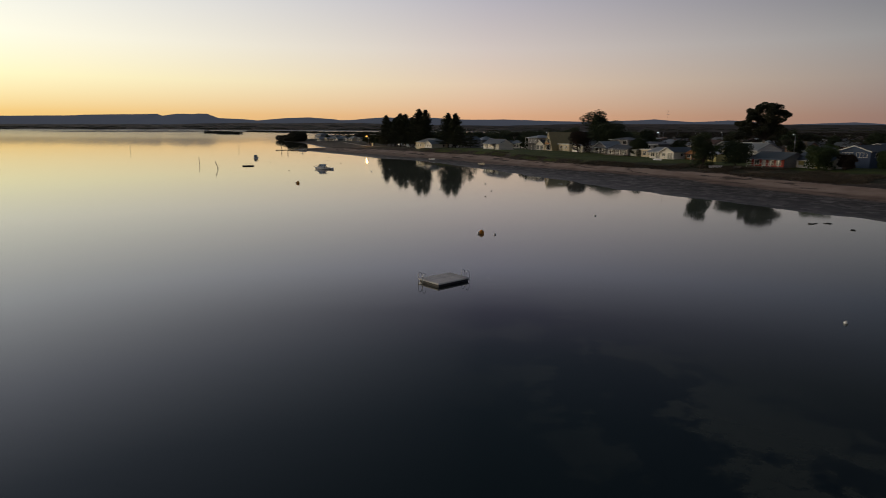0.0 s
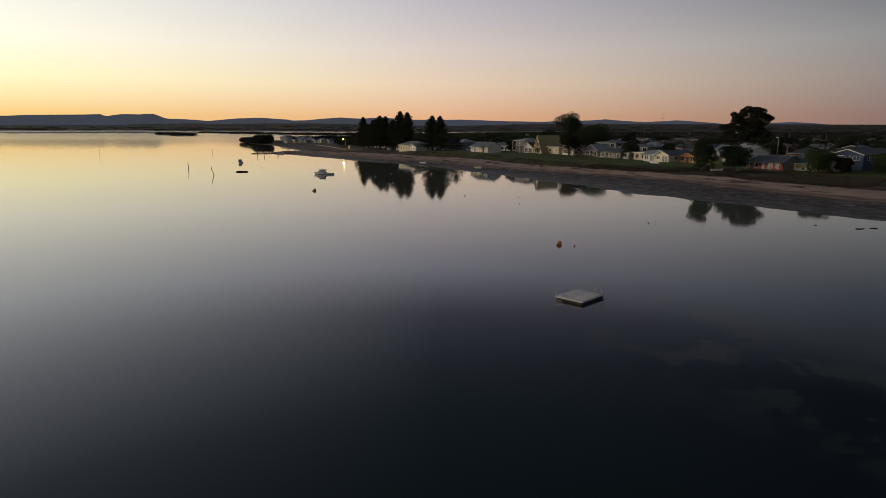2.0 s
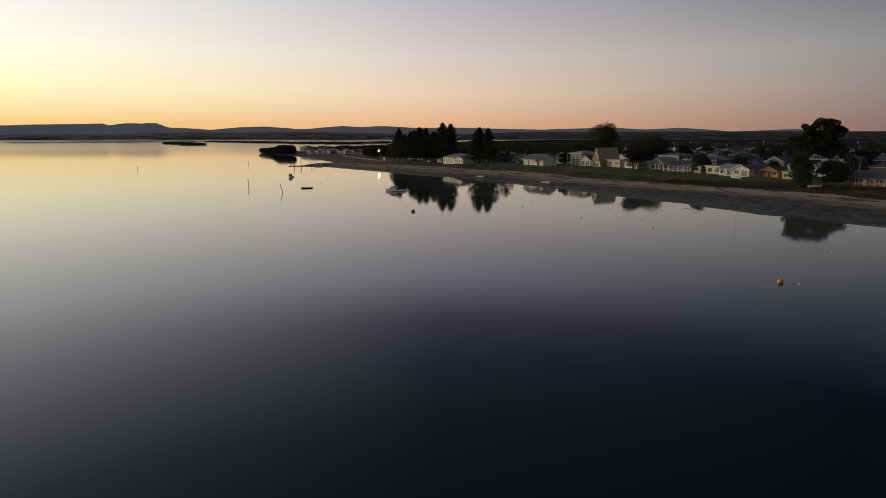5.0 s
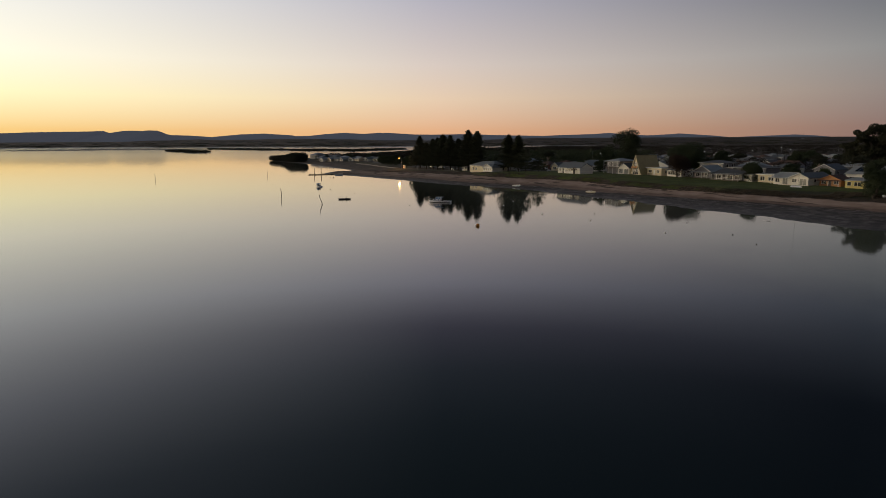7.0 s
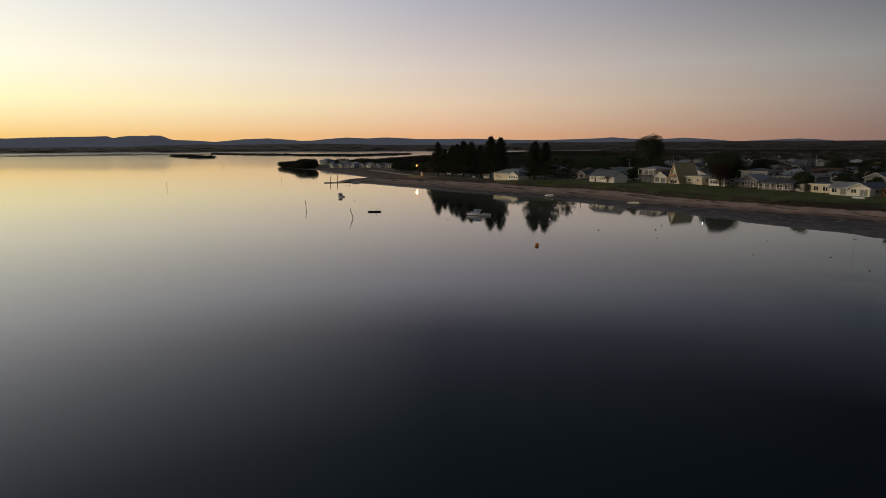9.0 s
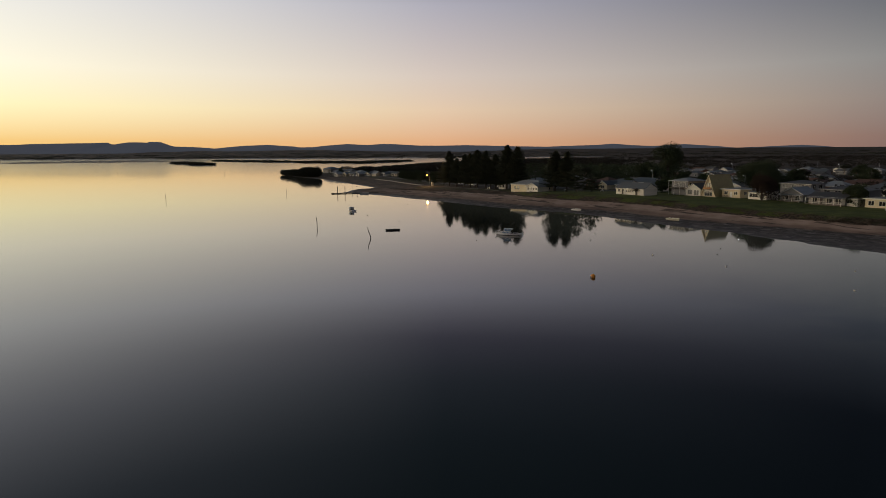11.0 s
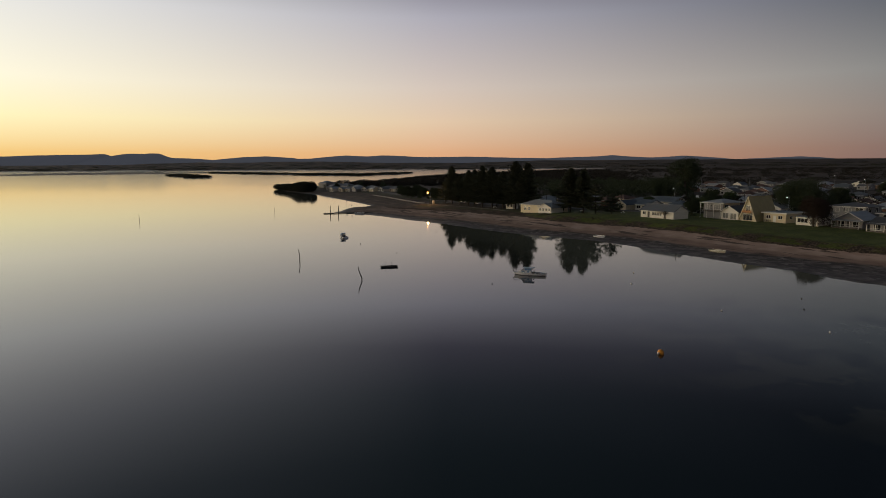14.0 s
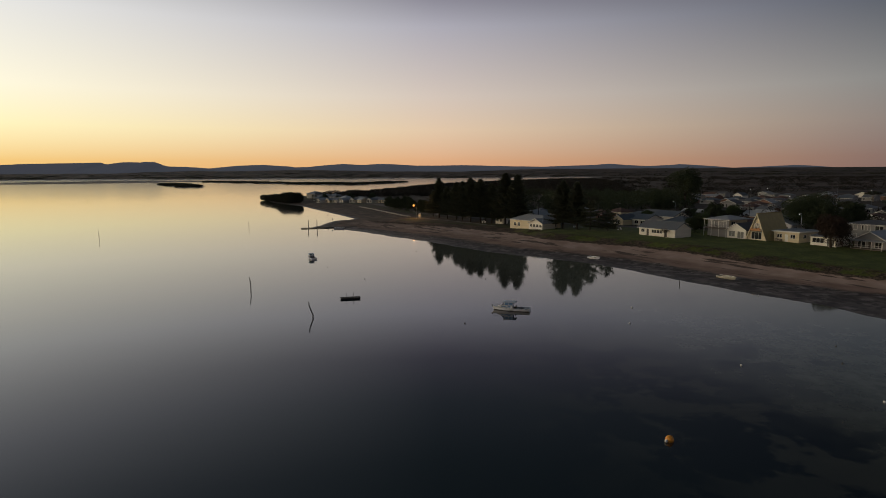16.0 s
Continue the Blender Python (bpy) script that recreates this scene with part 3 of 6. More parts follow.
def clumped_gum(m, height, label, seed):
    """An old gum: pale forked trunk, heavy limbs, dense separate clumps in an upper dome and a lower skirt."""
    rng = random.Random(seed)
    t = thing("gum_tree", m, label, "tree")
    bm = bmesh.new()
    fork = Vector((0.3, 0, height * 0.3))
    tube(bm, [(0, 0, -0.3), (0.25, 0, height * 0.17), fork], 0.6, 0.42, 10)
    part("trunk", bm, PALE_BARK, t, smooth=True)
    limbs, verts, faces = bmesh.new(), [], []
    dome = [(0.04, 0.91, 0.10), (-0.14, 0.87, 0.09), (0.2, 0.87, 0.10), (-0.31, 0.77, 0.09), (0.42, 0.76, 0.075), (0.33, 0.81, 0.08), (0.08, 0.77, 0.12), (-0.14, 0.73, 0.10), (0.28, 0.71, 0.11), (-0.23, 0.82, 0.08)]
    skirt = [(-0.50, 0.6, 0.075), (-0.43, 0.5, 0.09), (-0.3, 0.44, 0.10), (-0.5, 0.42, 0.07), (-0.22, 0.56, 0.09), (0.1, 0.56, 0.12), (0.27, 0.53, 0.12), (0.39, 0.47, 0.08), (0.3, 0.42, 0.08), (0.12, 0.46, 0.09), (-0.36, 0.62, 0.085), (-0.03, 0.64, 0.11), (0.17, 0.66, 0.10), (-0.09, 0.5, 0.10)]
    for k, (across, up, r) in enumerate(dome + skirt):
        deep = rng.uniform(-0.2, 0.2) * (1 - abs(across))
        tip = Vector((across * 0.84, deep, up)) * height
        mid = fork.lerp(tip, 0.5) + Vector((rng.uniform(-1, 1), rng.uniform(-1, 1), rng.uniform(-0.2, 1)))
        tube(limbs, [fork, mid, tip], 0.24, 0.06, 6)
        for q in range(4):
            c = tip + Vector((rng.gauss(0, 0.4), rng.gauss(0, 0.5), rng.gauss(0, 0.3))) * r * height
            cards(verts, faces, c, (r * height * 0.85, r * height * 0.9, r * height * 0.62), 640, 0.22, rng)
    part("limb_frame", limbs, BARK, t, smooth=True)
    card_part("crown", verts, faces, LEAF_GUM, t)
    return t


def norfolk_pine(m, height, width, label, seed, group="norfolk pines", gap=1.0):
    """Straight mast with whorls of level branches, each a flat spray that turns up at its end."""
    rng = random.Random(seed)
    t = thing("norfolk_pine", m, label, "pine tree", group)
    bm = bmesh.new()
    tube(bm, [(0, 0, -0.3), (0, 0, height * 0.5), (0, 0, height)], height * 0.019, 0.04, 8)
    part("trunk", bm, BARK, t, smooth=True)
    verts, faces = [], []
    wood = bmesh.new()
    z = height * 0.14
    while z < height - 0.2:
        f = (z - height * 0.12) / (height * 0.88)
        reach = width * 0.5 * max(0.04, (1 - f) ** 0.7) * min(1.0, 0.66 + f * 2.6)
        for k in range(8):
            a = k * math.tau / 8 + z * 1.7 + rng.uniform(-0.4, 0.4)
            length = reach * rng.uniform(0.5, 1.2)
            tilt = -0.10 + 0.34 * f + rng.uniform(-0.1, 0.1)  # low branches droop, the top ones rise
            d = Vector((math.cos(a), math.sin(a), 0))
            side = Vector((-d.y, d.x, 0))
            end = d * length + Vector((0, 0, z + length * (tilt + 0.12)))
            tube(wood, [(0, 0, z), d * length * 0.55 + Vector((0, 0, z + length * tilt * 0.5)), end], 0.06, 0.02, 3)
            n = max(3, int(length * 5.5))
            for i in range(n):
                g = (i + 0.5) / n
                p = d * length * (0.1 + 0.9 * g) + Vector((0, 0, z + length * (tilt * g + 0.12 * g * g)))
                w = 0.95 * (1.15 - 0.6 * g) * min(1.0, 0.45 + length * 0.2)
                for sgn in (-1, 1):
                    q = p + side * sgn * w * rng.uniform(0.6, 1.25) + d * w * 0.6 + Vector((0, 0, rng.uniform(-0.1, 0.6)))
                    b = len(verts)
                    verts += [p - d * 0.22, p + Vector((0, 0, -0.2)), q, p + d * 0.3 + Vector((0, 0, 0.24))]
                    faces += [(b, b + 1, b + 2), (b, b + 2, b + 3)]
        z += (0.46 + 0.22 * (1 - f)) * gap * rng.uniform(0.8, 1.2)
    part("branch_frame", wood, BARK, t)
    card_part("crown", verts, faces, LEAF_PINE, t)
    return t


def thicket(name, spots, leaves, label, category, seed, per=60, leaf=0.5):
    """Many shrubs or far trees as one mass: spots of x, y, width, height."""
    rng = random.Random(seed)
    verts, faces = [], []
    level = heights(np.array([p[0] for p in spots]), np.array([p[1] for p in spots]))[0]
    for (x, y, w, h), g in zip(spots, np.maximum(level, 0.0)):
        cards(verts, faces, (x, y, g + h * 0.5), (w * 0.5, w * 0.5, h * 0.5), per, leaf, rng)
    return tagged(card_part(name, verts, faces, leaves), label, category, kind="stuff")


# ---- houses ----
TURN = -60.0
ALONG, INWARD = Vector((0.5, -0.866, 0)), Vector((0.866, 0.5, 0))


def wall_strip(bm, length, z0, z1, thick, holes, put):
    """One wall with its openings cut through; put maps (along, depth, z) into the house."""
    def block(a, b, lo, hi):
        if b - a > 0.01 and hi - lo > 0.01:
            c = [put(x, y, z) for z in (lo, hi) for x, y in ((a, 0), (b, 0), (b, thick), (a, thick))]
            v = [bm.verts.new(p) for p in c]
            for f in ((3, 2, 1, 0), (4, 5, 6, 7), (0, 1, 5, 4), (1, 2, 6, 5), (2, 3, 7, 6), (3, 0, 4, 7)):
                bm.faces.new([v[i] for i in f])
    x = 0.0
    for a, b, lo, hi in sorted(holes):
        block(x, a, z0, z1)
        block(a, b, z0, lo)
        block(a, b, hi, z1)
        x = b
    block(x, length, z0, z1)


def fill_opening(t, put, a, b, lo, hi, door, trim):
    """A window with frame, mullion and pane, or a door leaf, in an opening."""
    def bar(bm, x0, x1, za, zb, y0=-0.04, y1=0.1):
        c = [put(x, y, z) for z in (za, zb) for x, y in ((x0, y0), (x1, y0), (x1, y1), (x0, y1))]
        v = [bm.verts.new(p) for p in c]
        for f in ((3, 2, 1, 0), (4, 5, 6, 7), (0, 1, 5, 4), (1, 2, 6, 5), (2, 3, 7, 6), (3, 0, 4, 7)):
            bm.faces.new([v[i] for i in f])
    if door:
        bm = bmesh.new()
        bar(bm, a + 0.02, b - 0.02, lo, hi - 0.02, 0.04, 0.09)
        d = part("door", bm, door, t)
        bm = bmesh.new()
        bar(bm, b - 0.16, b - 0.1, lo + 0.95, lo + 1.1, 0.0, 0.04)
        part("handle", bm, STEEL, d)
        return
    e = 0.07
    bm = bmesh.new()
    rings = [[bm.verts.new(put(x, y, z)) for x, z in ((a + k, lo + k), (b - k, lo + k), (b - k, hi - k), (a + k, hi - k))] for k, y in ((0, -0.04), (e, -0.04), (e, 0.1), (0, 0.1))]
    for p, q in zip(rings, rings[1:] + rings[:1]):  # one mitred ring
        for k in range(4):
            bm.faces.new((p[k], p[(k + 1) % 4], q[(k + 1) % 4], q[k]))
    w = part("window", bm, trim, t)
    for k in range(1, max(1, round((b - a) / 0.9))):
        x = a + (b - a) * k / max(1, round((b - a) / 0.9))
        bm = bmesh.new()
        bar(bm, x - 0.03, x + 0.03, lo + e, hi - e)
        part("mullion", bm, trim, w)
    bm = bmesh.new()
    bar(bm, a + e, b - e, lo + e, hi - e, 0.05, 0.07)
    part("pane", bm, CURTAINED if lo < 0.5 and b - a < 2.5 else GLASS, w)


def gable_roof(w, d, h, rise, over, front, thick=0.14):
    """Two slopes; the ridge runs inland when the gable is in front, else along the shore."""
    a, b = bmesh.new(), None
    if front:
        k = rise / (w / 2)
        e, r = h - over * k, h + rise
        slab(a, [(-over, -over, e), (w / 2, -over, r), (w / 2, d + over, r), (-over, d + over, e)], thick)
        slab(a, [(w / 2, -over, r), (w + over, -over, e), (w + over, d + over, e), (w / 2, d + over, r)], thick)
    else:
        k = rise / (d / 2)
        e, r = h - over * k, h + rise
        slab(a, [(-over, -over, e), (w + over, -over, e), (w + over, d / 2, r), (-over, d / 2, r)], thick)
        slab(a, [(-over, d / 2, r), (w + over, d / 2, r), (w + over, d + over, e), (-over, d + over, e)], thick)
    return a


def hip_roof(w, d, h, rise, over, thick=0.14):
    bm = bmesh.new()
    x0, x1, y0, y1, e = -over, w + over, -over, d + over, h
    half = min(w, d) / 2 + over
    if w >= d:
        p, q = (x0 + half, (y0 + y1) / 2, h + rise), (x1 - half, (y0 + y1) / 2, h + rise)
        slab(bm, [(x0, y0, e), (x1, y0, e), q, p], thick)
        slab(bm, [(x1, y1, e), (x0, y1, e), p, q], thick)
        slab(bm, [(x0, y1, e), (x0, y0, e), p], thick)
        slab(bm, [(x1, y0, e), (x1, y1, e), q], thick)
    else:
        p, q = ((x0 + x1) / 2, y0 + half, h + rise), ((x0 + x1) / 2, y1 - half, h + rise)
        slab(bm, [(x0, y0, e), (x1, y0, e), p], thick)
        slab(bm, [(x1, y1, e), (x0, y1, e), q], thick)
        slab(bm, [(x0, y1, e), (x0, y0, e), p, q], thick)
        slab(bm, [(x1, y0, e), (x1, y1, e), q, p], thick)
    return bm


def gable_end(w, d, h, rise, front, k):
    bm = bmesh.new()
    th = 0.12
    if front:
        y = 0 if k == 0 else d - th
        tri = [(0.02, y, h), (w - 0.02, y, h), (w / 2, y, h + rise - 0.1)]
        back = [(p[0], p[1] + th, p[2]) for p in tri]
    else:
        x = 0 if k == 0 else w - th
        tri = [(x, 0.02, h), (x, d - 0.02, h), (x, d / 2, h + rise - 0.1)]
        back = [(p[0] + th, p[1], p[2]) for p in tri]
    va, vb = [bm.verts.new(p) for p in tri], [bm.verts.new(p) for p in back]
    bm.faces.new(va)
    bm.faces.new(vb[::-1])
    for i in range(3):
        j = (i + 1) % 3
        bm.faces.new((va[j], va[i], vb[i], vb[j]))
    return bm


def barge_boards(w, h, rise, over, mat, t):
    """White boards along the edges of the front gable."""
    k = rise / (w / 2)
    for sgn in (-1, 1):
        bm = bmesh.new()
        x0 = w / 2 + sgn * (w / 2 + over)
        e, r = h - over * k, h + rise
        a, b = (x0, -over - 0.05, e), (w / 2, -over - 0.05, r)
        pts = [a, b, (b[0], b[1], b[2] - 0.24), (a[0], a[1], a[2] - 0.24)]
        va = [bm.verts.new(p) for p in pts]
        vb = [bm.verts.new((p[0], p[1] + 0.048, p[2])) for p in pts]
        bm.faces.new(va)
        bm.faces.new(vb[::-1])
        for i in range(4):
            j = (i + 1) % 4
            bm.faces.new((va[j], va[i], vb[i], vb[j]))
        part("barge_board", bm, mat, t)


def house(x, y, w, d, h, roof, rise, wall, cover, label, holes=(), over=0.45, turn=TURN, trim=None, verandah=0, posts=4, barge=None, category="house", group="shore houses", dz=0.0, deck=False, chimney=None, solar=0, side=None):
    """Holes: (face, from, to, sill, head, door material or None); faces f, b, l, r as seen from the water."""
    trim = trim or TRIM
    t = thing("house", place(x, y, turn, dz), label, category, group)
    centre = t.matrix_world @ Vector((w / 2, d / 2, 0))
    t.matrix_world.translation.z = max(min(ground_at(*(t.matrix_world @ Vector(c))[:2]) for c in ((0, 0, 0), (w, 0, 0), (w, d, 0), (0, d, 0))), 0.3) + dz
    th = 0.16
    faces = {"f": (w, lambda a, p, z: (a, p, z)), "b": (w, lambda a, p, z: (w - a, d - p, z)),
             "l": (d - 2 * th, lambda a, p, z: (p, d - th - a, z)), "r": (d - 2 * th, lambda a, p, z: (w - p, th + a, z))}
    for k, (length, put) in faces.items():
        bm = bmesh.new()
        mine = [q[1:5] for q in holes if q[0] == k]
        wall_strip(bm, length, -0.6, h, th, mine, put)
        part("wall", bm, side if side and k != "f" else wall, t)
        for q in holes:
            if q[0] == k:
                fill_opening(t, put, *q[1:5], q[5], trim)
    part("inner_ceiling", boxes((th + 0.01, w - th - 0.01, th + 0.01, d - th - 0.01, h - 0.1, h - 0.02)), DARK_TRIM, t)
    if roof == "flat":
        part("roof", boxes((-over, w + over, -over, d + over, h + 0.004, h + 0.2)), cover, t)
        part("fascia", boxes((-over - 0.05, w + over + 0.05, -over - 0.05, -over - 0.004, h - 0.08, h + 0.26), (-over - 0.05, -over - 0.004, -over, d + over, h - 0.08, h + 0.26), (w + over + 0.004, w + over + 0.05, -over, d + over, h - 0.08, h + 0.26)), trim, t)
    elif roof == "lean":
        bm = bmesh.new()
        slab(bm, [(-over, -over, h + 0.12), (w + over, -over, h + 0.12), (w + over, d + over, h + rise + 0.15), (-over, d + over, h + rise + 0.15)], 0.12)
        part("roof", bm, cover, t)
        bm = bmesh.new()
        for x0 in (0, w - 0.12):
            va = [bm.verts.new(p) for p in ((x0, 0.02, h), (x0, d - 0.02, h), (x0, d - 0.02, h + rise - 0.02))]
            vb = [bm.verts.new((p.co.x + 0.12, p.co.y, p.co.z)) for p in va]
            bm.faces.new(va)
            bm.faces.new(vb[::-1])
            for i in range(3):
                j = (i + 1) % 3
                bm.faces.new((va[j], va[i], vb[i], vb[j]))
        box(bm, 0.02, w - 0.02, d - 0.14, d - 0.02, h, h + rise - 0.02)
        part("upper_wall", bm, wall, t)
    elif roof == "hip":
        part("roof", hip_roof(w, d, h + 0.14, rise, over), cover, t)
        part("gutter", boxes((-over - 0.1, w + over + 0.1, -over - 0.1, -over - 0.004, h - 0.02, h + 0.1)), trim, t)
    else:
        front = roof == "gable_front"
        part("roof", gable_roof(w, d, h + 0.14, rise, over, front), cover, t)
        for k in (0, 1):
            part("gable", gable_end(w, d, h, rise, front, k), side or wall, t)
        if front:
            barge_boards(w, h + 0.14, rise, over, barge or trim, t)
            ridge_cap = boxes((w / 2 - 0.12, w / 2 + 0.12, -over, d + over, h + rise + 0.1, h + rise + 0.17))
        else:
            ridge_cap = boxes((-over, w + over, d / 2 - 0.12, d / 2 + 0.12, h + rise + 0.1, h + rise + 0.17))
            k = rise / (d / 2)
            e = h + 0.14 - over * k
            part("gutter", boxes((-over - 0.02, w + over + 0.02, -over - 0.13, -over - 0.004, e - 0.14, e - 0.01)), trim, t)
        part("ridge_cap", ridge_cap, cover, t)
    if verandah:
        bm = bmesh.new()
        slab(bm, [(-over, -verandah, h - 0.25), (w + over, -verandah, h - 0.25), (w + over, -0.01 - (over if roof != "flat" else 0.5), h - 0.02), (-over, -0.01 - (over if roof != "flat" else 0.5), h - 0.02)], 0.09)
        part("verandah_roof", bm, cover, t)
        for k in range(posts):
            px = 0.1 + (w - 0.2) * k / (posts - 1)
            part("post", boxes((px - 0.06, px + 0.06, -verandah + 0.12, -verandah + 0.24, -0.6, h - 0.34)), trim, t)
        if deck:
            part("deck", boxes((-0.1, w + 0.1, -verandah - 0.1, -0.01, 0.12, 0.3)), TIMBER, t)
            part("railing", boxes((0, w, -verandah + 0.02, -verandah + 0.08, 1.15, 1.22), (0, w, -verandah + 0.02, -verandah + 0.08, 0.7, 0.75)), trim, t)
    if chimney:
        part("chimney", boxes((chimney[0], chimney[0] + 0.5, chimney[1], chimney[1] + 0.5, h, h + rise + 0.8)), BRICK, t)
    for k in range(solar):
        bm = bmesh.new()
        rr = rise / (d / 2)
        y0, y1 = d * 0.12, d * 0.4
        x0 = w * 0.12 + k * 1.1
        slab(bm, [(x0, y0, h + 0.26 + y0 * rr), (x0 + 1.0, y0, h + 0.26 + y0 * rr), (x0 + 1.0, y1, h + 0.26 + y1 * rr), (x0, y1, h + 0.26 + y1 * rr)], 0.05)
        part("solar_panel", bm, SOLAR, t)
    return t


def a_frame(x, y, w, d, top):
    t = thing("house", place(x, y, TURN), "steep A-frame holiday house with khaki roof and balcony", "house", "shore houses")
    half, th = w / 2, 0.22
    for sgn in (-1, 1):
        bm = bmesh.new()
        out = 0.35
        k = half / top
        foot = half + sgn * (half + 0.25)
        pts = [(foot, -out, -0.5 + 0.3), (half, -out, top + 0.1), (half, d + out, top + 0.1), (foot, d + out, -0.5 + 0.3)]
        va = [bm.verts.new(p) for p in pts]
        vb = [bm.verts.new((p[0] - sgn * th, p[1], p[2])) for p in pts]
        bm.faces.new(va)
        bm.faces.new(vb[::-1])
        for i in range(4):
            j = (i + 1) % 4
            bm.faces.new((va[j], va[i], vb[i], vb[j]))
        part("roof", bm, KHAKI_ROOF, t)
        bm = bmesh.new()
        pts = [(foot, -out - 0.06, -0.2), (half, -out - 0.06, top + 0.12), (half, -out - 0.06, top - 0.5), (foot - sgn * 0.34, -out - 0.06, -0.2)]
        va = [bm.verts.new(p) for p in pts]
        vb = [bm.verts.new((p[0], p[1] + 0.055, p[2])) for p in pts]
        bm.faces.new(va)
        bm.faces.new(vb[::-1])
        for i in range(4):
            j = (i + 1) % 4
            bm.faces.new((va[j], va[i], vb[i], vb[j]))
        part("barge_board", bm, CREAM, t)
    for y0 in (0.0, d - 0.16):
        bm = bmesh.new()

        def width(z):
            return (top - z) / top * half

        for lo, hi, gap in ((-0.6, 0.25, 0), (0.25, 2.35, 1.55), (2.35, 3.0, 0), (3.0, 4.9, 0.75), (4.9, top - 0.2, 0)):
            for sgn in (-1, 1):
                a, b = width(lo) - 0.06, width(hi) - 0.06
                pts = [(half + sgn * gap, y0, lo), (half + sgn * max(a, gap), y0, lo), (half + sgn * max(b, gap), y0, hi), (half + sgn * gap, y0, hi)]
                va = [bm.verts.new(p) for p in pts]
                vb = [bm.verts.new((p[0], p[1] + 0.16, p[2])) for p in pts]
                bm.faces.new(va)
                bm.faces.new(vb[::-1])
                for i in range(4):
                    j = (i + 1) % 4
                    bm.faces.new((va[j], va[i], vb[i], vb[j]))
        part("wall", bm, CREAM, t)
        for lo, hi, gap in ((0.25, 2.35, 1.55), (3.0, 4.9, 0.75)):
            put = (lambda a, p, z: (a, p, z)) if y0 == 0 else (lambda a, p, z: (w - a, d - p, z))
            fill_opening(t, put, half - gap, half + gap, lo, hi, None, TRIM)
    part("balcony", boxes((half - 1.45, half + 1.45, -0.9, -0.02, 2.5, 2.66)), TIMBER, t)
    part("railing", boxes((half - 1.45, half + 1.45, -0.9, -0.84, 3.4, 3.5), (half - 1.45, half + 1.45, -0.9, -0.86, 2.7, 3.3)), ORANGE, t)
    return t


W, DOOR = None, DARK_TRIM
bung = house(-2.7, 280.6, 13.5, 7.2, 2.45, "gable_side", 1.9, WHITE, IRON, "long white bungalow with a grey iron roof", group="shore houses",
             holes=[("f", 0.8, 2.2, 0.9, 2.0, W), ("f", 2.9, 3.8, 0.05, 2.05, DOOR), ("f", 4.8, 8.8, 0.9, 2.0, W), ("f", 9.6, 10.6, 0.05, 2.05, DOOR)])
# the grey front also paints in shade of the balcony recess; sides stay cream
two_storey = house(17.2, 276.8, 7.0, 9.0, 5.0, "hip", 1.1, GREY_WALL, IRON_PALE, "two-storey grey and cream house, front greyed for shade behind an upper balcony", over=0.9, side=CREAM,
      holes=[("f", 0.5, 2.6, 0.0, 2.1, GREY_WALL), ("f", 3.6, 6.4, 0.0, 2.2, GREY_WALL), ("f", 0.7, 3.0, 2.9, 4.6, W), ("f", 3.6, 6.2, 2.9, 4.6, W), ("r", 1, 3, 3.2, 4.5, W)])
part("balcony", boxes((-0.4, 7.4, -1.5, -0.01, 2.45, 2.62)), TIMBER, two_storey)
part("balcony_rail", boxes((-0.4, 7.4, -1.5, -1.44, 3.5, 3.58)), GREY_WALL, two_storey)
for k in range(13):
    part("baluster", boxes((-0.36 + k * 0.62, -0.32 + k * 0.62, -1.49, -1.45, 2.62, 3.5)), GREY_WALL, two_storey)
for k in range(4):
    part("post", boxes((-0.35 + k * 2.5, -0.25 + k * 2.5, -1.44, -1.34, -0.5, 4.9)), TRIM, two_storey)
house(20.1, 270.3, 6.0, 9.5, 2.6, "gable_front", 1.7, WHITE, IRON_DARK, "white gabled cottage with a dark roof and wide windows",
      holes=[("f", 0.6, 2.6, 0.4, 2.1, W), ("f", 3.3, 5.4, 0.1, 2.1, W)])
a_frame(23.3, 265.0, 6.0, 11.2, 7.6)
house(28.9, 260.8, 7.0, 10.5, 2.75, "flat", 0, CREAM, IRON_PALE, "low cream box house with a flat white-edged roof",
      holes=[("f", 0.9, 2.3, 1.0, 2.1, W), ("f", 3.1, 4.0, 0.05, 2.05, TRIM), ("f", 4.6, 6.0, 1.0, 2.1, W), ("r", 2, 3.4, 1.0, 2.0, W), ("r", 5.5, 6.6, 1.0, 2.0, W)])
house(33.2, 250.8, 6.4, 6.5, 2.4, "lean", 0.7, WHITE, IRON, "small white shack with a wall of windows", over=0.3,
      holes=[("f", 0.4, 3.4, 0.8, 2.1, W), ("f", 4.1, 5.9, 0.1, 2.1, W)])
house(40.8, 244.8, 7.2, 8.5, 2.5, "gable_front", 2.0, GREY_WALL, IRON_PALE, "grey gabled cottage with a shaded verandah", verandah=2.0, deck=True, barge=TRIM,
      holes=[("f", 0.8, 2.6, 0.5, 2.0, W), ("f", 3.2, 4.1, 0.05, 2.05, DOOR), ("f", 4.7, 6.5, 0.5, 2.0, W)])
house(44.6, 235.8, 10.6, 8.0, 2.5, "gable_side", 1.2, GREY_WALL, IRON_DARK, "long low grey shack with a full-width verandah and deck", verandah=2.2, posts=6, deck=True,
      holes=[("f", 0.8, 2.6, 0.6, 2.1, W), ("f", 3.3, 4.2, 0.3, 2.15, DOOR), ("f", 5.0, 7.0, 0.6, 2.1, W), ("f", 7.8, 9.8, 0.6, 2.1, W)])
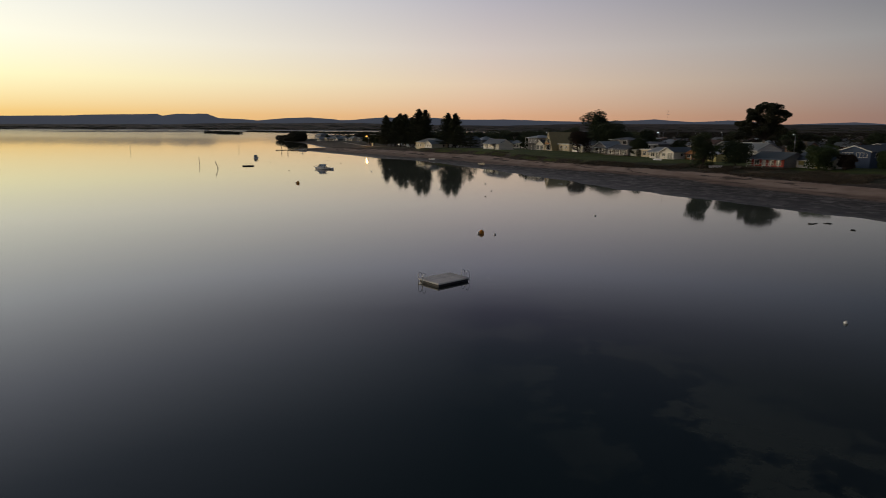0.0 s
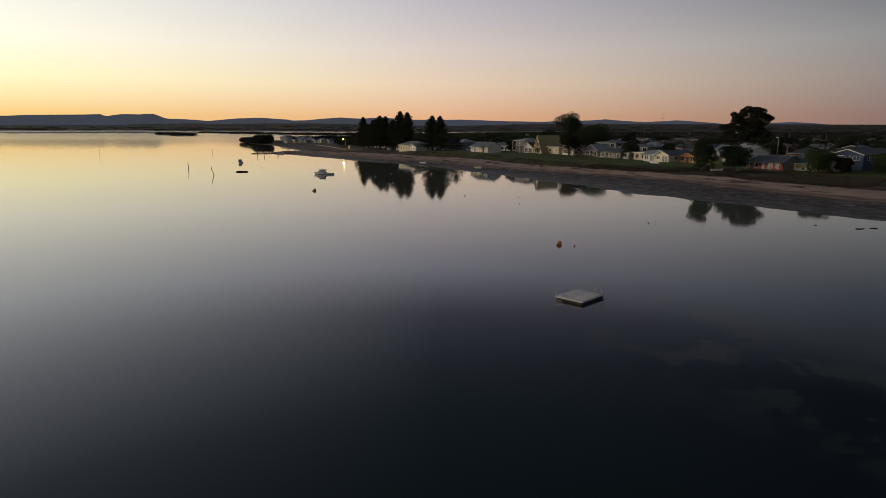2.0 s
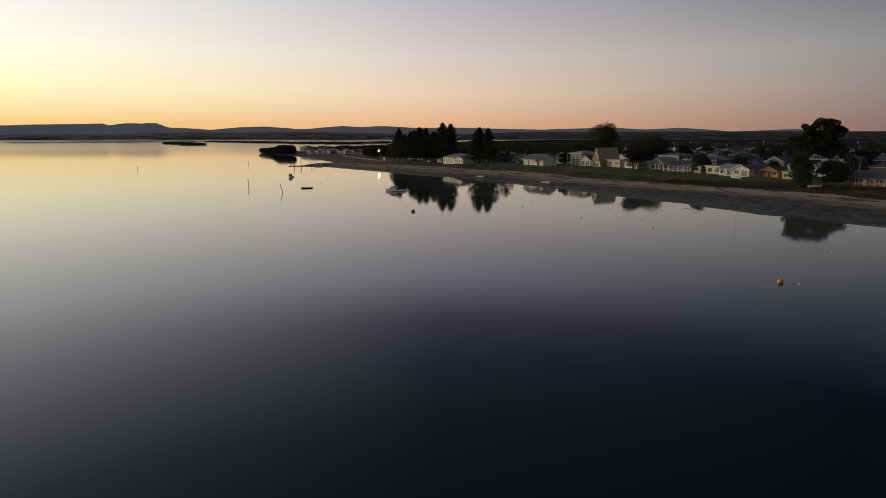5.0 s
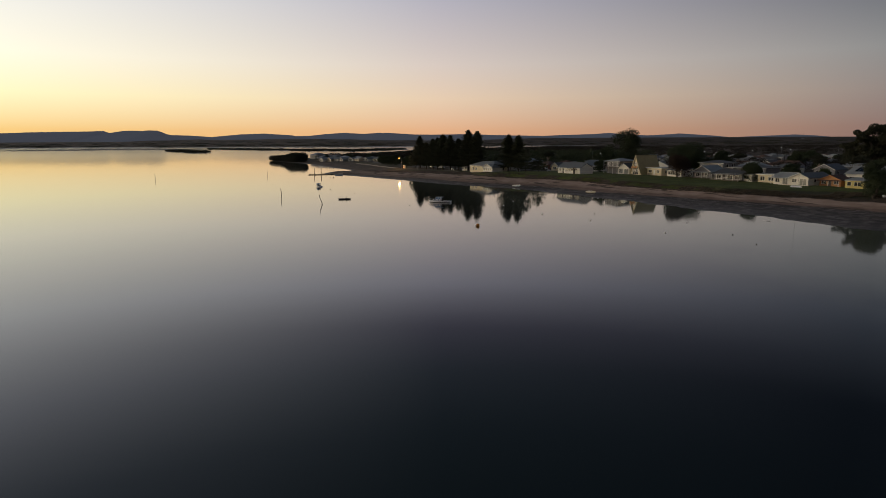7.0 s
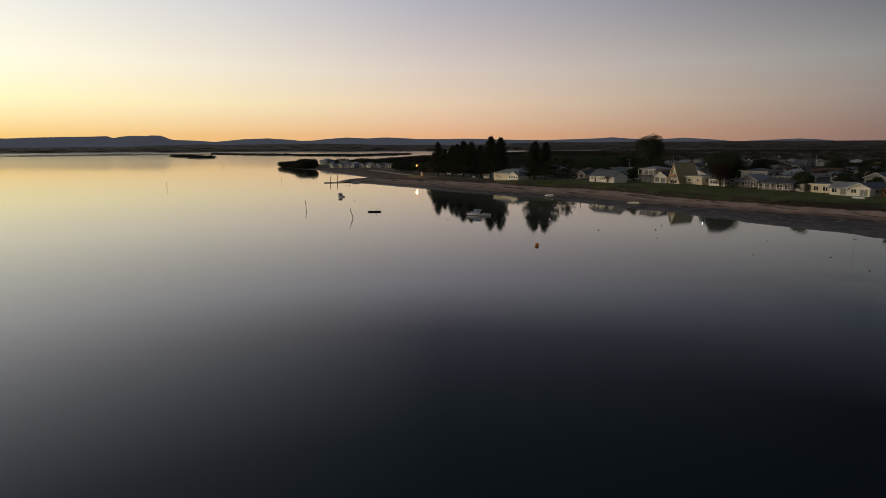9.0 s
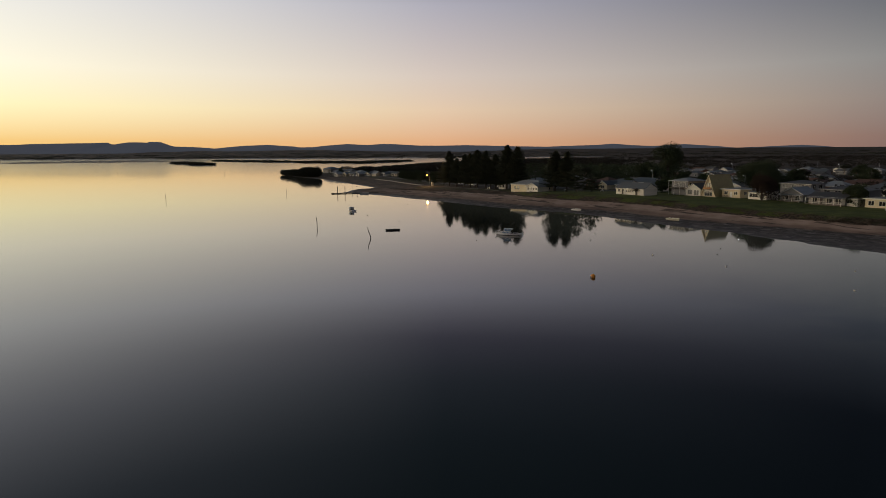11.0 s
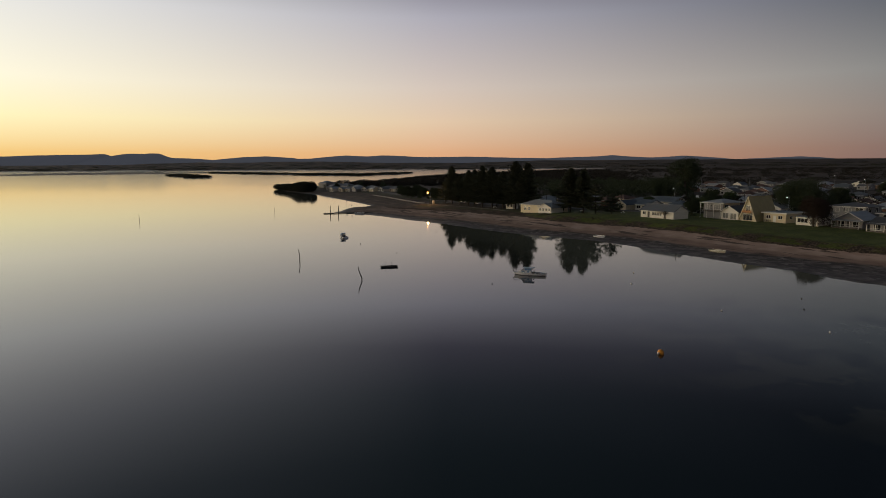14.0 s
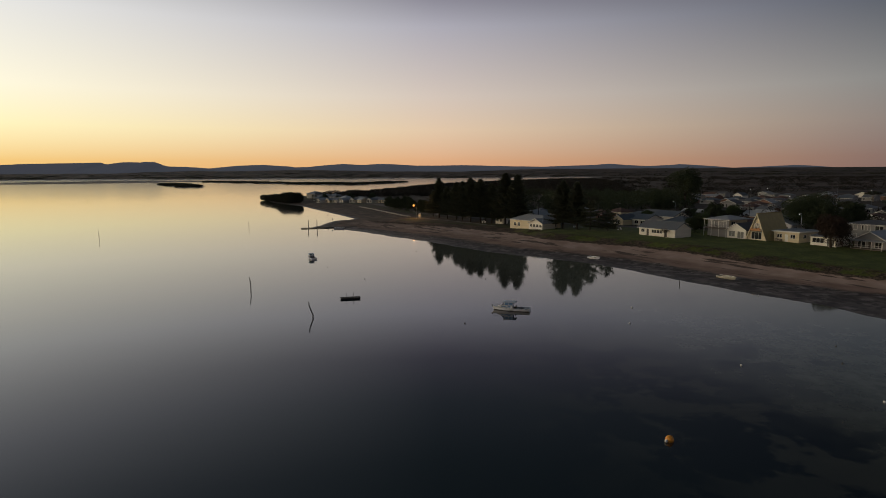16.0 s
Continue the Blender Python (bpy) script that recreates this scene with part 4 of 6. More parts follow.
house(50.4, 262.6, 10.5, 9.0, 4.6, "hip", 1.0, GREY_WALL, IRON_DARK, "two-storey grey house behind the shore shacks", over=0.6,
      holes=[("f", 0.8, 3.0, 3.0, 4.4, W), ("f", 4.0, 6.4, 3.0, 4.4, W), ("f", 7.4, 9.6, 3.0, 4.4, W), ("f", 1.0, 3.0, 0.6, 2.0, W), ("f", 4.4, 5.4, 0.05, 2.05, DOOR), ("r", 1, 3, 3.0, 4.4, W), ("r", 5, 7, 3.0, 4.4, W)])
house(56.2, 248.8, 14.0, 9.0, 3.6, "hip", 0.9, GREY_WALL, IRON_DARK, "long grey house with a low dark roof behind the shacks", over=0.7,
      holes=[("f", 1.0, 3.0, 2.2, 3.4, W), ("f", 4.4, 6.4, 2.2, 3.4, W), ("f", 8.0, 10.0, 2.2, 3.4, W), ("f", 11.4, 13.2, 2.2, 3.4, W)])
house(50.2, 228.2, 4.2, 6.0, 2.3, "lean", 0.6, WHITE, IRON_PALE, "tiny pale shack beside a tree", holes=[("f", 1.2, 2.8, 0.9, 2.0, W)], over=0.3)
house(53.8, 223.6, 6.4, 7.5, 2.6, "flat", 0, CREAM, IRON, "low cream shack with a flat roof", holes=[("f", 0.8, 2.4, 0.7, 2.1, W), ("f", 3.6, 5.4, 0.7, 2.1, W)], over=0.5)
house(54.6, 215.4, 5.6, 8.0, 2.4, "gable_side", 1.2, WHITE, IRON_PALE, "white shack with an iron roof and open porch", verandah=1.6, posts=3,
      holes=[("f", 0.6, 2.2, 0.7, 2.0, W), ("f", 3.0, 4.8, 0.1, 2.05, W)])
house(56.8, 209.9, 5.7, 13.0, 2.5, "gable_front", 1.25, WHITE, IRON, "white gabled cottage with a long grey roof",
      holes=[("f", 0.6, 2.1, 0.9, 2.1, W), ("f", 3.0, 5.2, 0.1, 2.1, W), ("r", 3, 4.2, 1.0, 2.0, W)])
house(63.8, 206.0, 6.2, 6.0, 2.0, "gable_front", 1.3, ORANGE, IRON_RUST, "oiled timber cottage glowing orange", barge=ORANGE, verandah=1.3, posts=3,
      holes=[("f", 0.6, 2.0, 0.7, 1.8, W), ("f", 2.6, 3.5, 0.05, 1.9, DOOR), ("f", 4.2, 5.6, 0.7, 1.8, W)])
house(66.6, 198.2, 5.0, 5.5, 2.1, "lean", 0.6, YELLOW, IRON_PALE, "pale yellow shack half behind a tree", over=0.3, holes=[("f", 0.5, 1.7, 0.6, 1.8, W), ("f", 2.4, 4.4, 0.6, 1.8, W)])
house(78.5, 216.0, 14.0, 12.0, 3.2, "gable_side", 2.2, WHITE, IRON_PALE, "wide house with solar panels on its pale roof", solar=6, holes=[("f", 1, 4, 0.9, 2.2, W), ("f", 6, 7, 0.05, 2.1, DOOR), ("f", 9, 12.5, 0.9, 2.2, W)])
house(71.6, 174.0, 9.6, 8.5, 2.5, "gable_side", 1.5, RED, IRON, "red-fronted shack with white posts and a grey iron roof", side=GREY_WALL, verandah=2.2, posts=5, deck=True,
      holes=[("f", 0.8, 2.4, 0.7, 2.0, W), ("f", 3.4, 4.3, 0.3, 2.1, TRIM), ("f", 5.2, 6.6, 0.7, 2.0, W), ("f", 7.4, 8.8, 0.7, 2.0, W)])
house(80.6, 168.5, 9.6, 7.5, 2.1, "gable_side", 1.9, WHITE, IRON_BLUE, "low white shack with a steep blue-grey roof", over=0.35,
      holes=[("f", 0.8, 2.4, 0.8, 1.8, YELLOW), ("f", 3.0, 4.6, 0.8, 1.8, W), ("f", 5.4, 6.3, 0.05, 1.95, YELLOW), ("f", 7.0, 8.8, 0.8, 1.8, W)])
house(93.5, 172.0, 8.0, 18.0, 4.4, "gable_front", 1.35, BLUE, IRON_DARK, "tall navy blue house with white barge boards", over=0.55,
      holes=[("f", 0.8, 3.6, 0.1, 2.2, TRIM), ("f", 4.6, 7.2, 0.1, 2.2, GREY_WALL), ("f", 0.8, 3.4, 2.7, 4.0, W), ("f", 4.4, 7.2, 2.7, 4.0, W), ("r", 2, 4, 2.7, 4.0, W), ("r", 7, 9, 2.7, 4.0, W), ("r", 12, 14, 2.7, 4.0, W)])
house(103.4, 159.0, 8.5, 9.0, 2.7, "gable_side", 2.2, YELLOW, IRON_DARK, "pale yellow house with a dark pitched roof", verandah=2.4, posts=4,
      holes=[("f", 0.8, 2.6, 0.7, 2.0, W), ("f", 3.4, 4.3, 0.05, 2.05, TRIM), ("f", 5.2, 7.4, 0.7, 2.0, W)])
house(106.4, 147.4, 8.0, 8.0, 2.6, "hip", 1.6, WHITE, IRON_PALE, "white house with a hipped pale roof", holes=[("f", 0.8, 2.6, 0.7, 2.0, W), ("f", 5.0, 7.2, 0.7, 2.0, W)])

# clubhouse by the pines
club = house(-38.2, 322.4, 17.5, 9.0, 3.3, "hip", 1.9, CREAM, IRON_PALE, "cream weatherboard clubhouse with a pale hipped roof", turn=-55, group="foreshore buildings",
             holes=[("f", 2.0, 3.4, 1.1, 2.5, W), ("f", 4.2, 5.6, 1.1, 2.5, W), ("r", 1.5, 2.6, 1.2, 2.4, W), ("r", 3.6, 4.7, 1.2, 2.4, W), ("r", 5.7, 6.8, 1.2, 2.4, W)])
house(-32.6, 312.3, 7.0, 6.5, 2.5, "gable_front", 1.5, WHITE, IRON_PALE, "white gabled wing of a clubhouse with a strip of windows", turn=-55, group="foreshore buildings",
      holes=[("f", 0.5, 1.8, 1.0, 2.1, W), ("f", 2.1, 3.4, 1.0, 2.1, W), ("f", 3.7, 5.0, 1.0, 2.1, W), ("f", 5.3, 6.6, 1.0, 2.1, W)])
house(-41.4, 347.0, 4.6, 3.0, 2.3, "lean", 0.4, WHITE, IRON_PALE, "small white kiosk under the pines", turn=-55, group="foreshore buildings", over=0.2, holes=[("f", 0.6, 2.0, 0.9, 2.0, W), ("f", 2.8, 4.0, 0.9, 2.0, DOOR)])
house(4.1, 333.0, 5.5, 8.0, 2.5, "gable_front", 1.6, CREAM, IRON_BLUE, "cream cottage beyond the reserve", group="town houses", holes=[("f", 1.5, 3.5, 0.8, 2.1, W)])
house(11.0, 330.0, 7.0, 9.0, 2.6, "gable_side", 1.7, WHITE, IRON_BLUE, "pale cottage with a blue roof beyond the reserve", group="town houses", holes=[("f", 1, 3, 0.8, 2.1, W), ("f", 4, 6, 0.8, 2.1, W)])

# shacks along the spit
spit = [(-161.0, 579.0, 5.5, 7, WHITE, IRON_PALE), (-154.5, 574.9, 5, 7, CREAM, IRON_PALE), (-148.0, 570.8, 5.2, 7, WHITE, IRON), (-141.4, 567.7, 5, 7, GREY_WALL, IRON_PALE), (-134.4, 565.1, 5.5, 7, WHITE, IRON), (-127.4, 562.9, 5.2, 7, CREAM, IRON_PALE), (-119.9, 560.7, 6, 7, WHITE, IRON),
        (-187.6, 660.1, 13, 11, GREY_WALL, IRON_BLUE), (-171.6, 635.1, 12, 10, GREY_WALL, IRON), (-186.4, 679.2, 9, 9, GREY_WALL, IRON_DARK), (-165.3, 654.5, 9, 8, GREY_WALL, IRON), (-157.7, 612.3, 10, 8, GREY_WALL, IRON_DARK), (-143.8, 585.8, 7, 7, GREY_WALL, IRON_PALE), (-168.9, 600.1, 9, 8, GREY_WALL, IRON_BLUE), (-131.8, 580.6, 7, 7, GREY_WALL, IRON),
        (-145.7, 599.4, 8, 7, GREY_WALL, IRON_PALE), (-118.8, 574.5, 7, 7, GREY_WALL, IRON), (-111.0, 557.3, 6, 6, CREAM, IRON)]
for k, (x, y, w, d, wall, cover) in enumerate(spit):
    small = k < 7 or k == 17
    house(x + (k * 5 % 3 - 1) * 0.5, y + (k * 7 % 5 - 2) * 0.7, w, d, 2.1 + 0.12 * (k % 3) + (0 if small else 0.5) + 1.6 * (k == 7), ("gable_front", "gable_side", "gable_front")[k * 2 % 3] if small else "hip", 1.3 + 0.12 * (k % 4) + 0.5 * (k in (7, 8)), wall, cover, "small gabled shack on the sandy spit" if small else "roomy house at the end of the spit", turn=-42 + (k * 37 % 15 - 7), group="spit shacks",
          holes=[("f", 0.6, 1.9, 0.7, 1.9, W), ("f", 2.3, 3.1, 0.05, 1.95, DOOR), ("f", w - 1.7, w - 0.5, 0.7, 1.9, W)])

# cottages round the reserve
for x, y, w, d, wall, cover, roof, h in ((-17, 352, 9, 9, GREY_WALL, IRON_BLUE, "gable_front", 4.4), (-27, 366, 9, 8, WHITE, IRON_PALE, "gable_front", 2.8), (-8, 362, 9, 9, GREY_WALL, IRON_PALE, "hip", 4.6), (-22, 388, 10, 9, CREAM, IRON, "hip", 2.7), (14, 352, 11, 9, GREY_WALL, IRON_BLUE, "hip", 2.8), (22, 340, 11, 9, WHITE, IRON_BLUE, "gable_side", 3.4),
                                        (30, 322, 9, 9, CREAM, IRON_DARK, "hip", 2.7), (3, 372, 10, 9, BRICK, IRON_RUST, "hip", 2.7), (26, 366, 10, 9, GREY_WALL, IRON, "gable_side", 2.7), (42, 352, 10, 9, WHITE, IRON_DARK, "hip", 2.7), (17, 388, 9, 9, CREAM, IRON_RUST, "hip", 2.7), (46, 372, 10, 9, GREY_WALL, IRON_PALE, "gable_side", 2.7), (13, 303, 9, 8, WHITE, IRON_BLUE, "hip", 2.8)):
    house(x, y, w, d, h, roof, 1.9, wall, cover, "cottage beyond the foreshore reserve under a low iron roof", group="town houses",
          holes=[("f", 0.8, 2.6, 0.8, 2.1, None), ("f", 3.6, 4.5, 0.05, 2.05, DARK_TRIM), ("f", w - 2.6, w - 0.9, 0.8, 2.1, None), ("r", 1.5, 3.0, 0.9, 2.1, None)])

# the town behind
rng = random.Random(11)
walls = [WHITE, GREY_WALL, GREY_WALL, GREY_WALL, BRICK, GREY_WALL, GREY_WALL, BRICK]
covers = [IRON_PALE, IRON, IRON_BLUE, IRON_DARK, IRON_DARK, IRON, IRON_RUST, IRON]
words = {"gable_side": "gabled", "gable_front": "gable-fronted", "hip": "hip-roofed"}
colour = {WHITE: "white", CREAM: "cream", GREY_WALL: "grey", BRICK: "brick"}
roofing = {IRON_PALE: "pale iron", IRON: "grey iron", IRON_BLUE: "blue-grey iron", IRON_DARK: "dark", IRON_RUST: "rust-red"}
ORIGIN = Vector((25.4, 268.1, 0))
town = []
for v in (24, 44, 72, 92, 122, 144, 176, 200, 236, 262, 300, 326, 362, 390):
    u = -34 - v * (0.5 if v < 150 else 0.74) + rng.uniform(0, 8)
    while u < 118 + v * 0.35:
        w, d = rng.uniform(7, 11.5), rng.uniform(7, 10)
        p = ORIGIN + ALONG * u + INWARD * (v + rng.uniform(-2, 2))
        near_big = (p - Vector((78.5, 216, 0))).length < 22 or (p - Vector((54, 284, 0))).length < 13 or (p - Vector((101, 240, 0))).length < 12 or (p - Vector((60, 263, 0))).length < 15 or (p - Vector((67, 248, 0))).length < 16 or (p - Vector((93, 175, 0))).length < 24 or (p - Vector((103, 162, 0))).length < 16
        if not near_big and p.y < 650 and not (p.x < 70 and p.y > 395) and not (p.x < 62 and p.y > 300 and p.x < 8 + (p.y - 300)) and rng.random() < 0.68:
            town.append((p.x, p.y, w, d, rng.choice(walls), rng.choice(covers), rng.choice(["gable_side", "gable_front", "hip", "hip"]), 2.7))
        u += w + rng.uniform(3, 8)
for x, y, w, d, wall, cover, roof, h in town:
    rows = [("f", 0.8, 2.6, 0.8, 2.1, W), ("f", 3.6, 4.5, 0.05, 2.05, DOOR), ("f", w - 2.6, w - 0.9, 0.8, 2.1, W), ("r", 1.5, 3.0, 0.9, 2.1, W)]
    if (Vector((x, y, 0)) - ORIGIN).dot(INWARD) > 190:
        rows = rows[::2]
    if h > 4:  # upper windows sit between the lower openings
        rows = [("f", 0.8, 3.4, 3.3, 4.6, W), ("f", 3.6, 4.5, 0.05, 2.05, DOOR), ("f", w - 3.4, w - 0.8, 3.3, 4.6, W), ("r", 1.5, 3.5, 3.3, 4.6, W)]
    house(x, y, w, d, h, roof, rng.uniform(1.4, 2.1), wall, cover, f"{colour[wall]} {words[roof]} town house with a {roofing[cover]} roof", holes=rows, group="town houses")


# ---- trees ----
PINES = ((-38.4, 338, 24.4, 12.5), (-34.2, 332, 23.6, 11.5), (-64.9, 391, 22.0, 10.5), (-51.4, 358, 22.4, 12), (-47.5, 351, 21.8, 11.5), (-57.0, 374, 20.0, 11), (-61.0, 383, 18.0, 10), (-54.5, 366, 20.5, 10.5), (-20.6, 310, 21.4, 11),
         (-16.6, 305, 21.0, 10), (-43, 347, 20.0, 11), (-14.3, 296, 15.2, 10), (-9.0, 293.5, 12.0, 8.5), (-68, 401, 15, 9), (-44, 366, 17, 10), (-36, 352, 18, 10))
for s, (x, y, top, w) in enumerate(PINES):
    norfolk_pine(place(x, y), top - 0.75 - ground_at(x, y), w * 1.26, gap=1.0 if top > 15.5 else 1.7, seed=s, label="tall dark Norfolk pine with tiered branches on the foreshore" if top > 18 else "young Norfolk pine with tiered branches")

clumped_gum(place(100.6, 235.6, -25), 19.2, "great spreading gum with a pale forked trunk", 21)
broad_tree(place(57.9, 173.8), 10.4, 8.0, LEAF_DARK, BARK, "dark rounded tree on the foreshore lawn", 22, trunk_share=0.13)
broad_tree(place(67.2, 173.9), 7.6, 9.6, LEAF_DARK, BARK, "low wide dark tree in front of shacks", 23, trunk_share=0.2)
broad_tree(place(82.9, 160.7), 6.3, 8.0, LEAF_GREEN, BARK, "weeping green tree in front of a white shack", 24, trunk_share=0.12)
broad_tree(place(88.4, 159.0), 4.2, 4.2, LEAF_RED, BARK, "small brown-leaved tree beside the navy house", 25, trunk_share=0.16)
broad_tree(place(96.7, 156.5), 5.0, 6.0, LEAF_GREEN, BARK, "small green tree by a yellow house", 26, trunk_share=0.2)
broad_tree(place(101.4, 146.6), 6.4, 7.6, LEAF_DARK, BARK, "dark shrubby tree by a white house", 36, trunk_share=0.14)
broad_tree(place(53.2, 227.9), 6.6, 9.0, LEAF_DARK, BARK, "round dark tree on the lawn among shacks", 27, trunk_share=0.25)
broad_tree(place(34.6, 244.6), 9.2, 9.6, LEAF_RED, BARK, "copper-leaved tree beside a small white shack", 28, trunk_share=0.25)
broad_tree(place(53.5, 284), 13.0, 20.0, LEAF_DARK, BARK, "broad dense dark tree behind the A-frame", 29, trunk_share=0.12, density=10, leaf=0.2)
broad_tree(place(1.9, 271.2), 2.9, 3.6, LEAF_RED, BARK, "small thin copper-leaved tree before the bungalow", 33, open_crown=True, trunk_share=0.4, leaf=0.06, density=0.9)
broad_tree(place(16.6, 285), 6.0, 6.0, LEAF_DARK, BARK, "small round tree beside a two-storey house", 30, trunk_share=0.2)
broad_tree(place(73.0, 430), 24.5, 20, LEAF_DARK, BARK, "tall dark tree rising over the town", 31, trunk_share=0.35, leaf=0.4, density=2.2)
broad_tree(place(57, 424), 13, 16, LEAF_DARK, BARK, "dense dark tree at the edge of town", 32, trunk_share=0.12, leaf=0.36, density=2.4)

rng = random.Random(5)
kinds = [broad_tree(place(-6, 410), 9, 10, LEAF_DARK, BARK, "dark garden tree among town houses", 41, trunk_share=0.16, density=1.2, leaf=0.36, group="town trees"),
         broad_tree(place(6, 425), 7, 9, LEAF_GREEN, BARK, "leafy garden tree among town houses", 42, trunk_share=0.2, density=1.2, leaf=0.36, group="town trees"),
         broad_tree(place(18, 418), 11, 9, LEAF_GUM, PALE_BARK, "open gum tree among town houses", 43, open_crown=True, trunk_share=0.35, density=1.5, leaf=0.36, group="town trees")]
made = 0
while made < 165:
    u, v = rng.uniform(-70, 260), rng.uniform(16, 330)
    p = ORIGIN + ALONG * u + INWARD * v
    if any(-2.5 < (Vector((p.x - q[0], p.y - q[1], 0))).dot(ALONG) < q[2] + 2.5 and -2.5 < (Vector((p.x - q[0], p.y - q[1], 0))).dot(INWARD) < q[3] + 2.5 for q in town) or inland(np.array([p.x]), np.array([p.y]), SHORE)[0] < 62:
        continue
    k = rng.uniform(0.45, 0.95)
    copy_thing(kinds[(0, 1, 0, 2)[made % 4]], place(p.x, p.y, rng.uniform(0, 360)) @ Matrix.Diagonal((k, k, k * rng.uniform(0.85, 1.1), 1)))
    made += 1
# the wooded reserve north of the houses
for x, y in ((-92, 474), (-87, 464), (-81, 452), (-75, 446), (-72, 434), (-97, 486)):
    copy_thing(kinds[0], place(x, y, x * 7) @ Matrix.Diagonal((0.8, 0.8, 0.75, 1)))
for x, y, k in ((-104, 585, 0.5), (-119, 588, 0.42), (-134, 592, 0.5), (-149, 600, 0.45), (-163, 622, 0.6), (-96, 560, 0.5), (-90, 548, 0.6), (-178, 655, 0.55), (-144, 640, 0.6), (-121, 612, 0.7), (-86, 530, 0.6)):
    copy_thing(kinds[0], place(x, y, x * 11) @ Matrix.Diagonal((k, k, k, 1)))
for _ in range(56):  # groves where the town meets the plain
    p = ORIGIN + ALONG * rng.uniform(-120, 330) + INWARD * rng.uniform(230, 520)
    k = rng.uniform(0.7, 1.3)
    if inland(np.array([p.x]), np.array([p.y]), SHORE)[0] > 60 and not any(-3 < (Vector((p.x - q[0], p.y - q[1], 0))).dot(ALONG) < q[2] + 3 and -3 < (Vector((p.x - q[0], p.y - q[1], 0))).dot(INWARD) < q[3] + 3 for q in town):
        copy_thing(kinds[rng.choice((0, 0, 2))], place(p.x, p.y, rng.uniform(0, 360)) @ Matrix.Diagonal((k * 1.25, k * 1.25, k * 0.85, 1)))
def clear_of_town(x, y, gap=3.0):
    p = Vector((x, y, 0))
    return not any(-gap < (p - Vector((q[0], q[1], 0))).dot(ALONG) < q[2] + gap and -gap < (p - Vector((q[0], q[1], 0))).dot(INWARD) < q[3] + gap for q in town)


def woods_pick():
    x, y = rng.uniform(-60, 160), rng.uniform(402, 600)
    return (x, y) if on_land(x, y, 45) and x < 0.43 * (y - 81) - 75 and clear_of_town(x, y) else None


def blob_spots(rng, count, pick, w, h):
    out = []
    while len(out) < count:
        p = pick()
        if p:
            out.append((*p, rng.uniform(*w), rng.uniform(*h)))
    return out


def on_land(x, y, least=4, poly=SHORE):
    return (x, y) if inland(np.array([float(x)]), np.array([float(y)]), poly)[0] > least else None


def garden_pick():
    p = ORIGIN + ALONG * rng.uniform(-60, 230) + INWARD * rng.uniform(18, 340)
    return (p.x, p.y) if clear_of_town(p.x, p.y, 2.0) and on_land(p.x, p.y, 64) and not (p.x < 62 and p.y < 300) else None


thicket("garden_shrubs", blob_spots(rng, 330, garden_pick, (4.5, 8.5), (3, 6.5)), LEAF_FLAT, "dark shrubs and small trees between the town houses", "shrubs", 62, per=260, leaf=0.34)
thicket("reserve_woods", blob_spots(rng, 130, woods_pick, (9, 14), (7, 11)), LEAF_DARK, "dark wooded reserve north of the houses", "trees", 61, per=420, leaf=0.5)

# mangroves on the point and the long dark flat behind the town
rng = random.Random(8)


def point_spots():
    """A low fringe at the tip that rises to a round wood behind."""
    out = []
    for _ in range(64):
        f, deep = rng.uniform(0, 0.66), rng.uniform(4, 15)
        tall = 5.6 + 3.6 * max(0.0, 1 - abs(f - 0.62) / 0.45) * rng.uniform(0.75, 1.05)
        out.append((-228.6 + 61 * f + deep * 0.88, 650.2 - 108 * f + deep * 0.47, rng.uniform(7, 11), tall * rng.uniform(0.8, 1.0)))
    return out


thicket("mangrove_point", point_spots(), LEAF_MANGROVE, "dense dark mangroves on a low point", "mangroves", 51, per=1000, leaf=0.42)
def flat_pick():
    x, y = rng.uniform(-180, 420), 690 + 1500 * rng.random()
    return on_land(x, y, 8) if x < 130 + 0.25 * (y - 690) else None


thicket("mangrove_flat", blob_spots(rng, 1900, flat_pick, (12, 24), (3.4, 5.4)), LEAF_FLAT, "dark mangrove flat between town and lagoon", "mangroves", 52, per=170, leaf=0.85)
def islet_pick():
    x, y = rng.uniform(-850, -150), rng.uniform(1220, 2190)
    return on_land(x, y, 8, ISLET) or on_land(x, y, 8, SANDBAR)


thicket("islet_scrub", blob_spots(rng, 330, islet_pick, (14, 24), (2.5, 4.5)), LEAF_MANGROVE, "low mangrove islets in the lagoon", "mangroves", 53, per=150, leaf=1.3)


def plain_pick():
    x, y = rng.uniform(60, 2400), 430 + 2300 * rng.random() ** 1.6
    return on_land(x, y, 90) if (Vector((x, y, 0)) - ORIGIN).dot(INWARD) > 350 and noise.noise(Vector((x * 0.004, y * 0.009, 5))) > -0.05 else None


thicket("plain_trees", blob_spots(rng, 1900, plain_pick, (10, 34), (3.5, 6.5)), LEAF_FLAT, "scattered scrub and tree lines over the dry plain", "trees", 54, per=100, leaf=0.9)
thicket("far_tree_lines", blob_spots(rng, 420, lambda: (rng.uniform(-3400, 3400), rng.choice((3420, 3520, 3700, 3950)) + rng.uniform(0, 60)), (40, 110), (4, 7)), LEAF_MANGROVE, "dark tree lines on the far shore", "trees", 55, per=40, leaf=3)


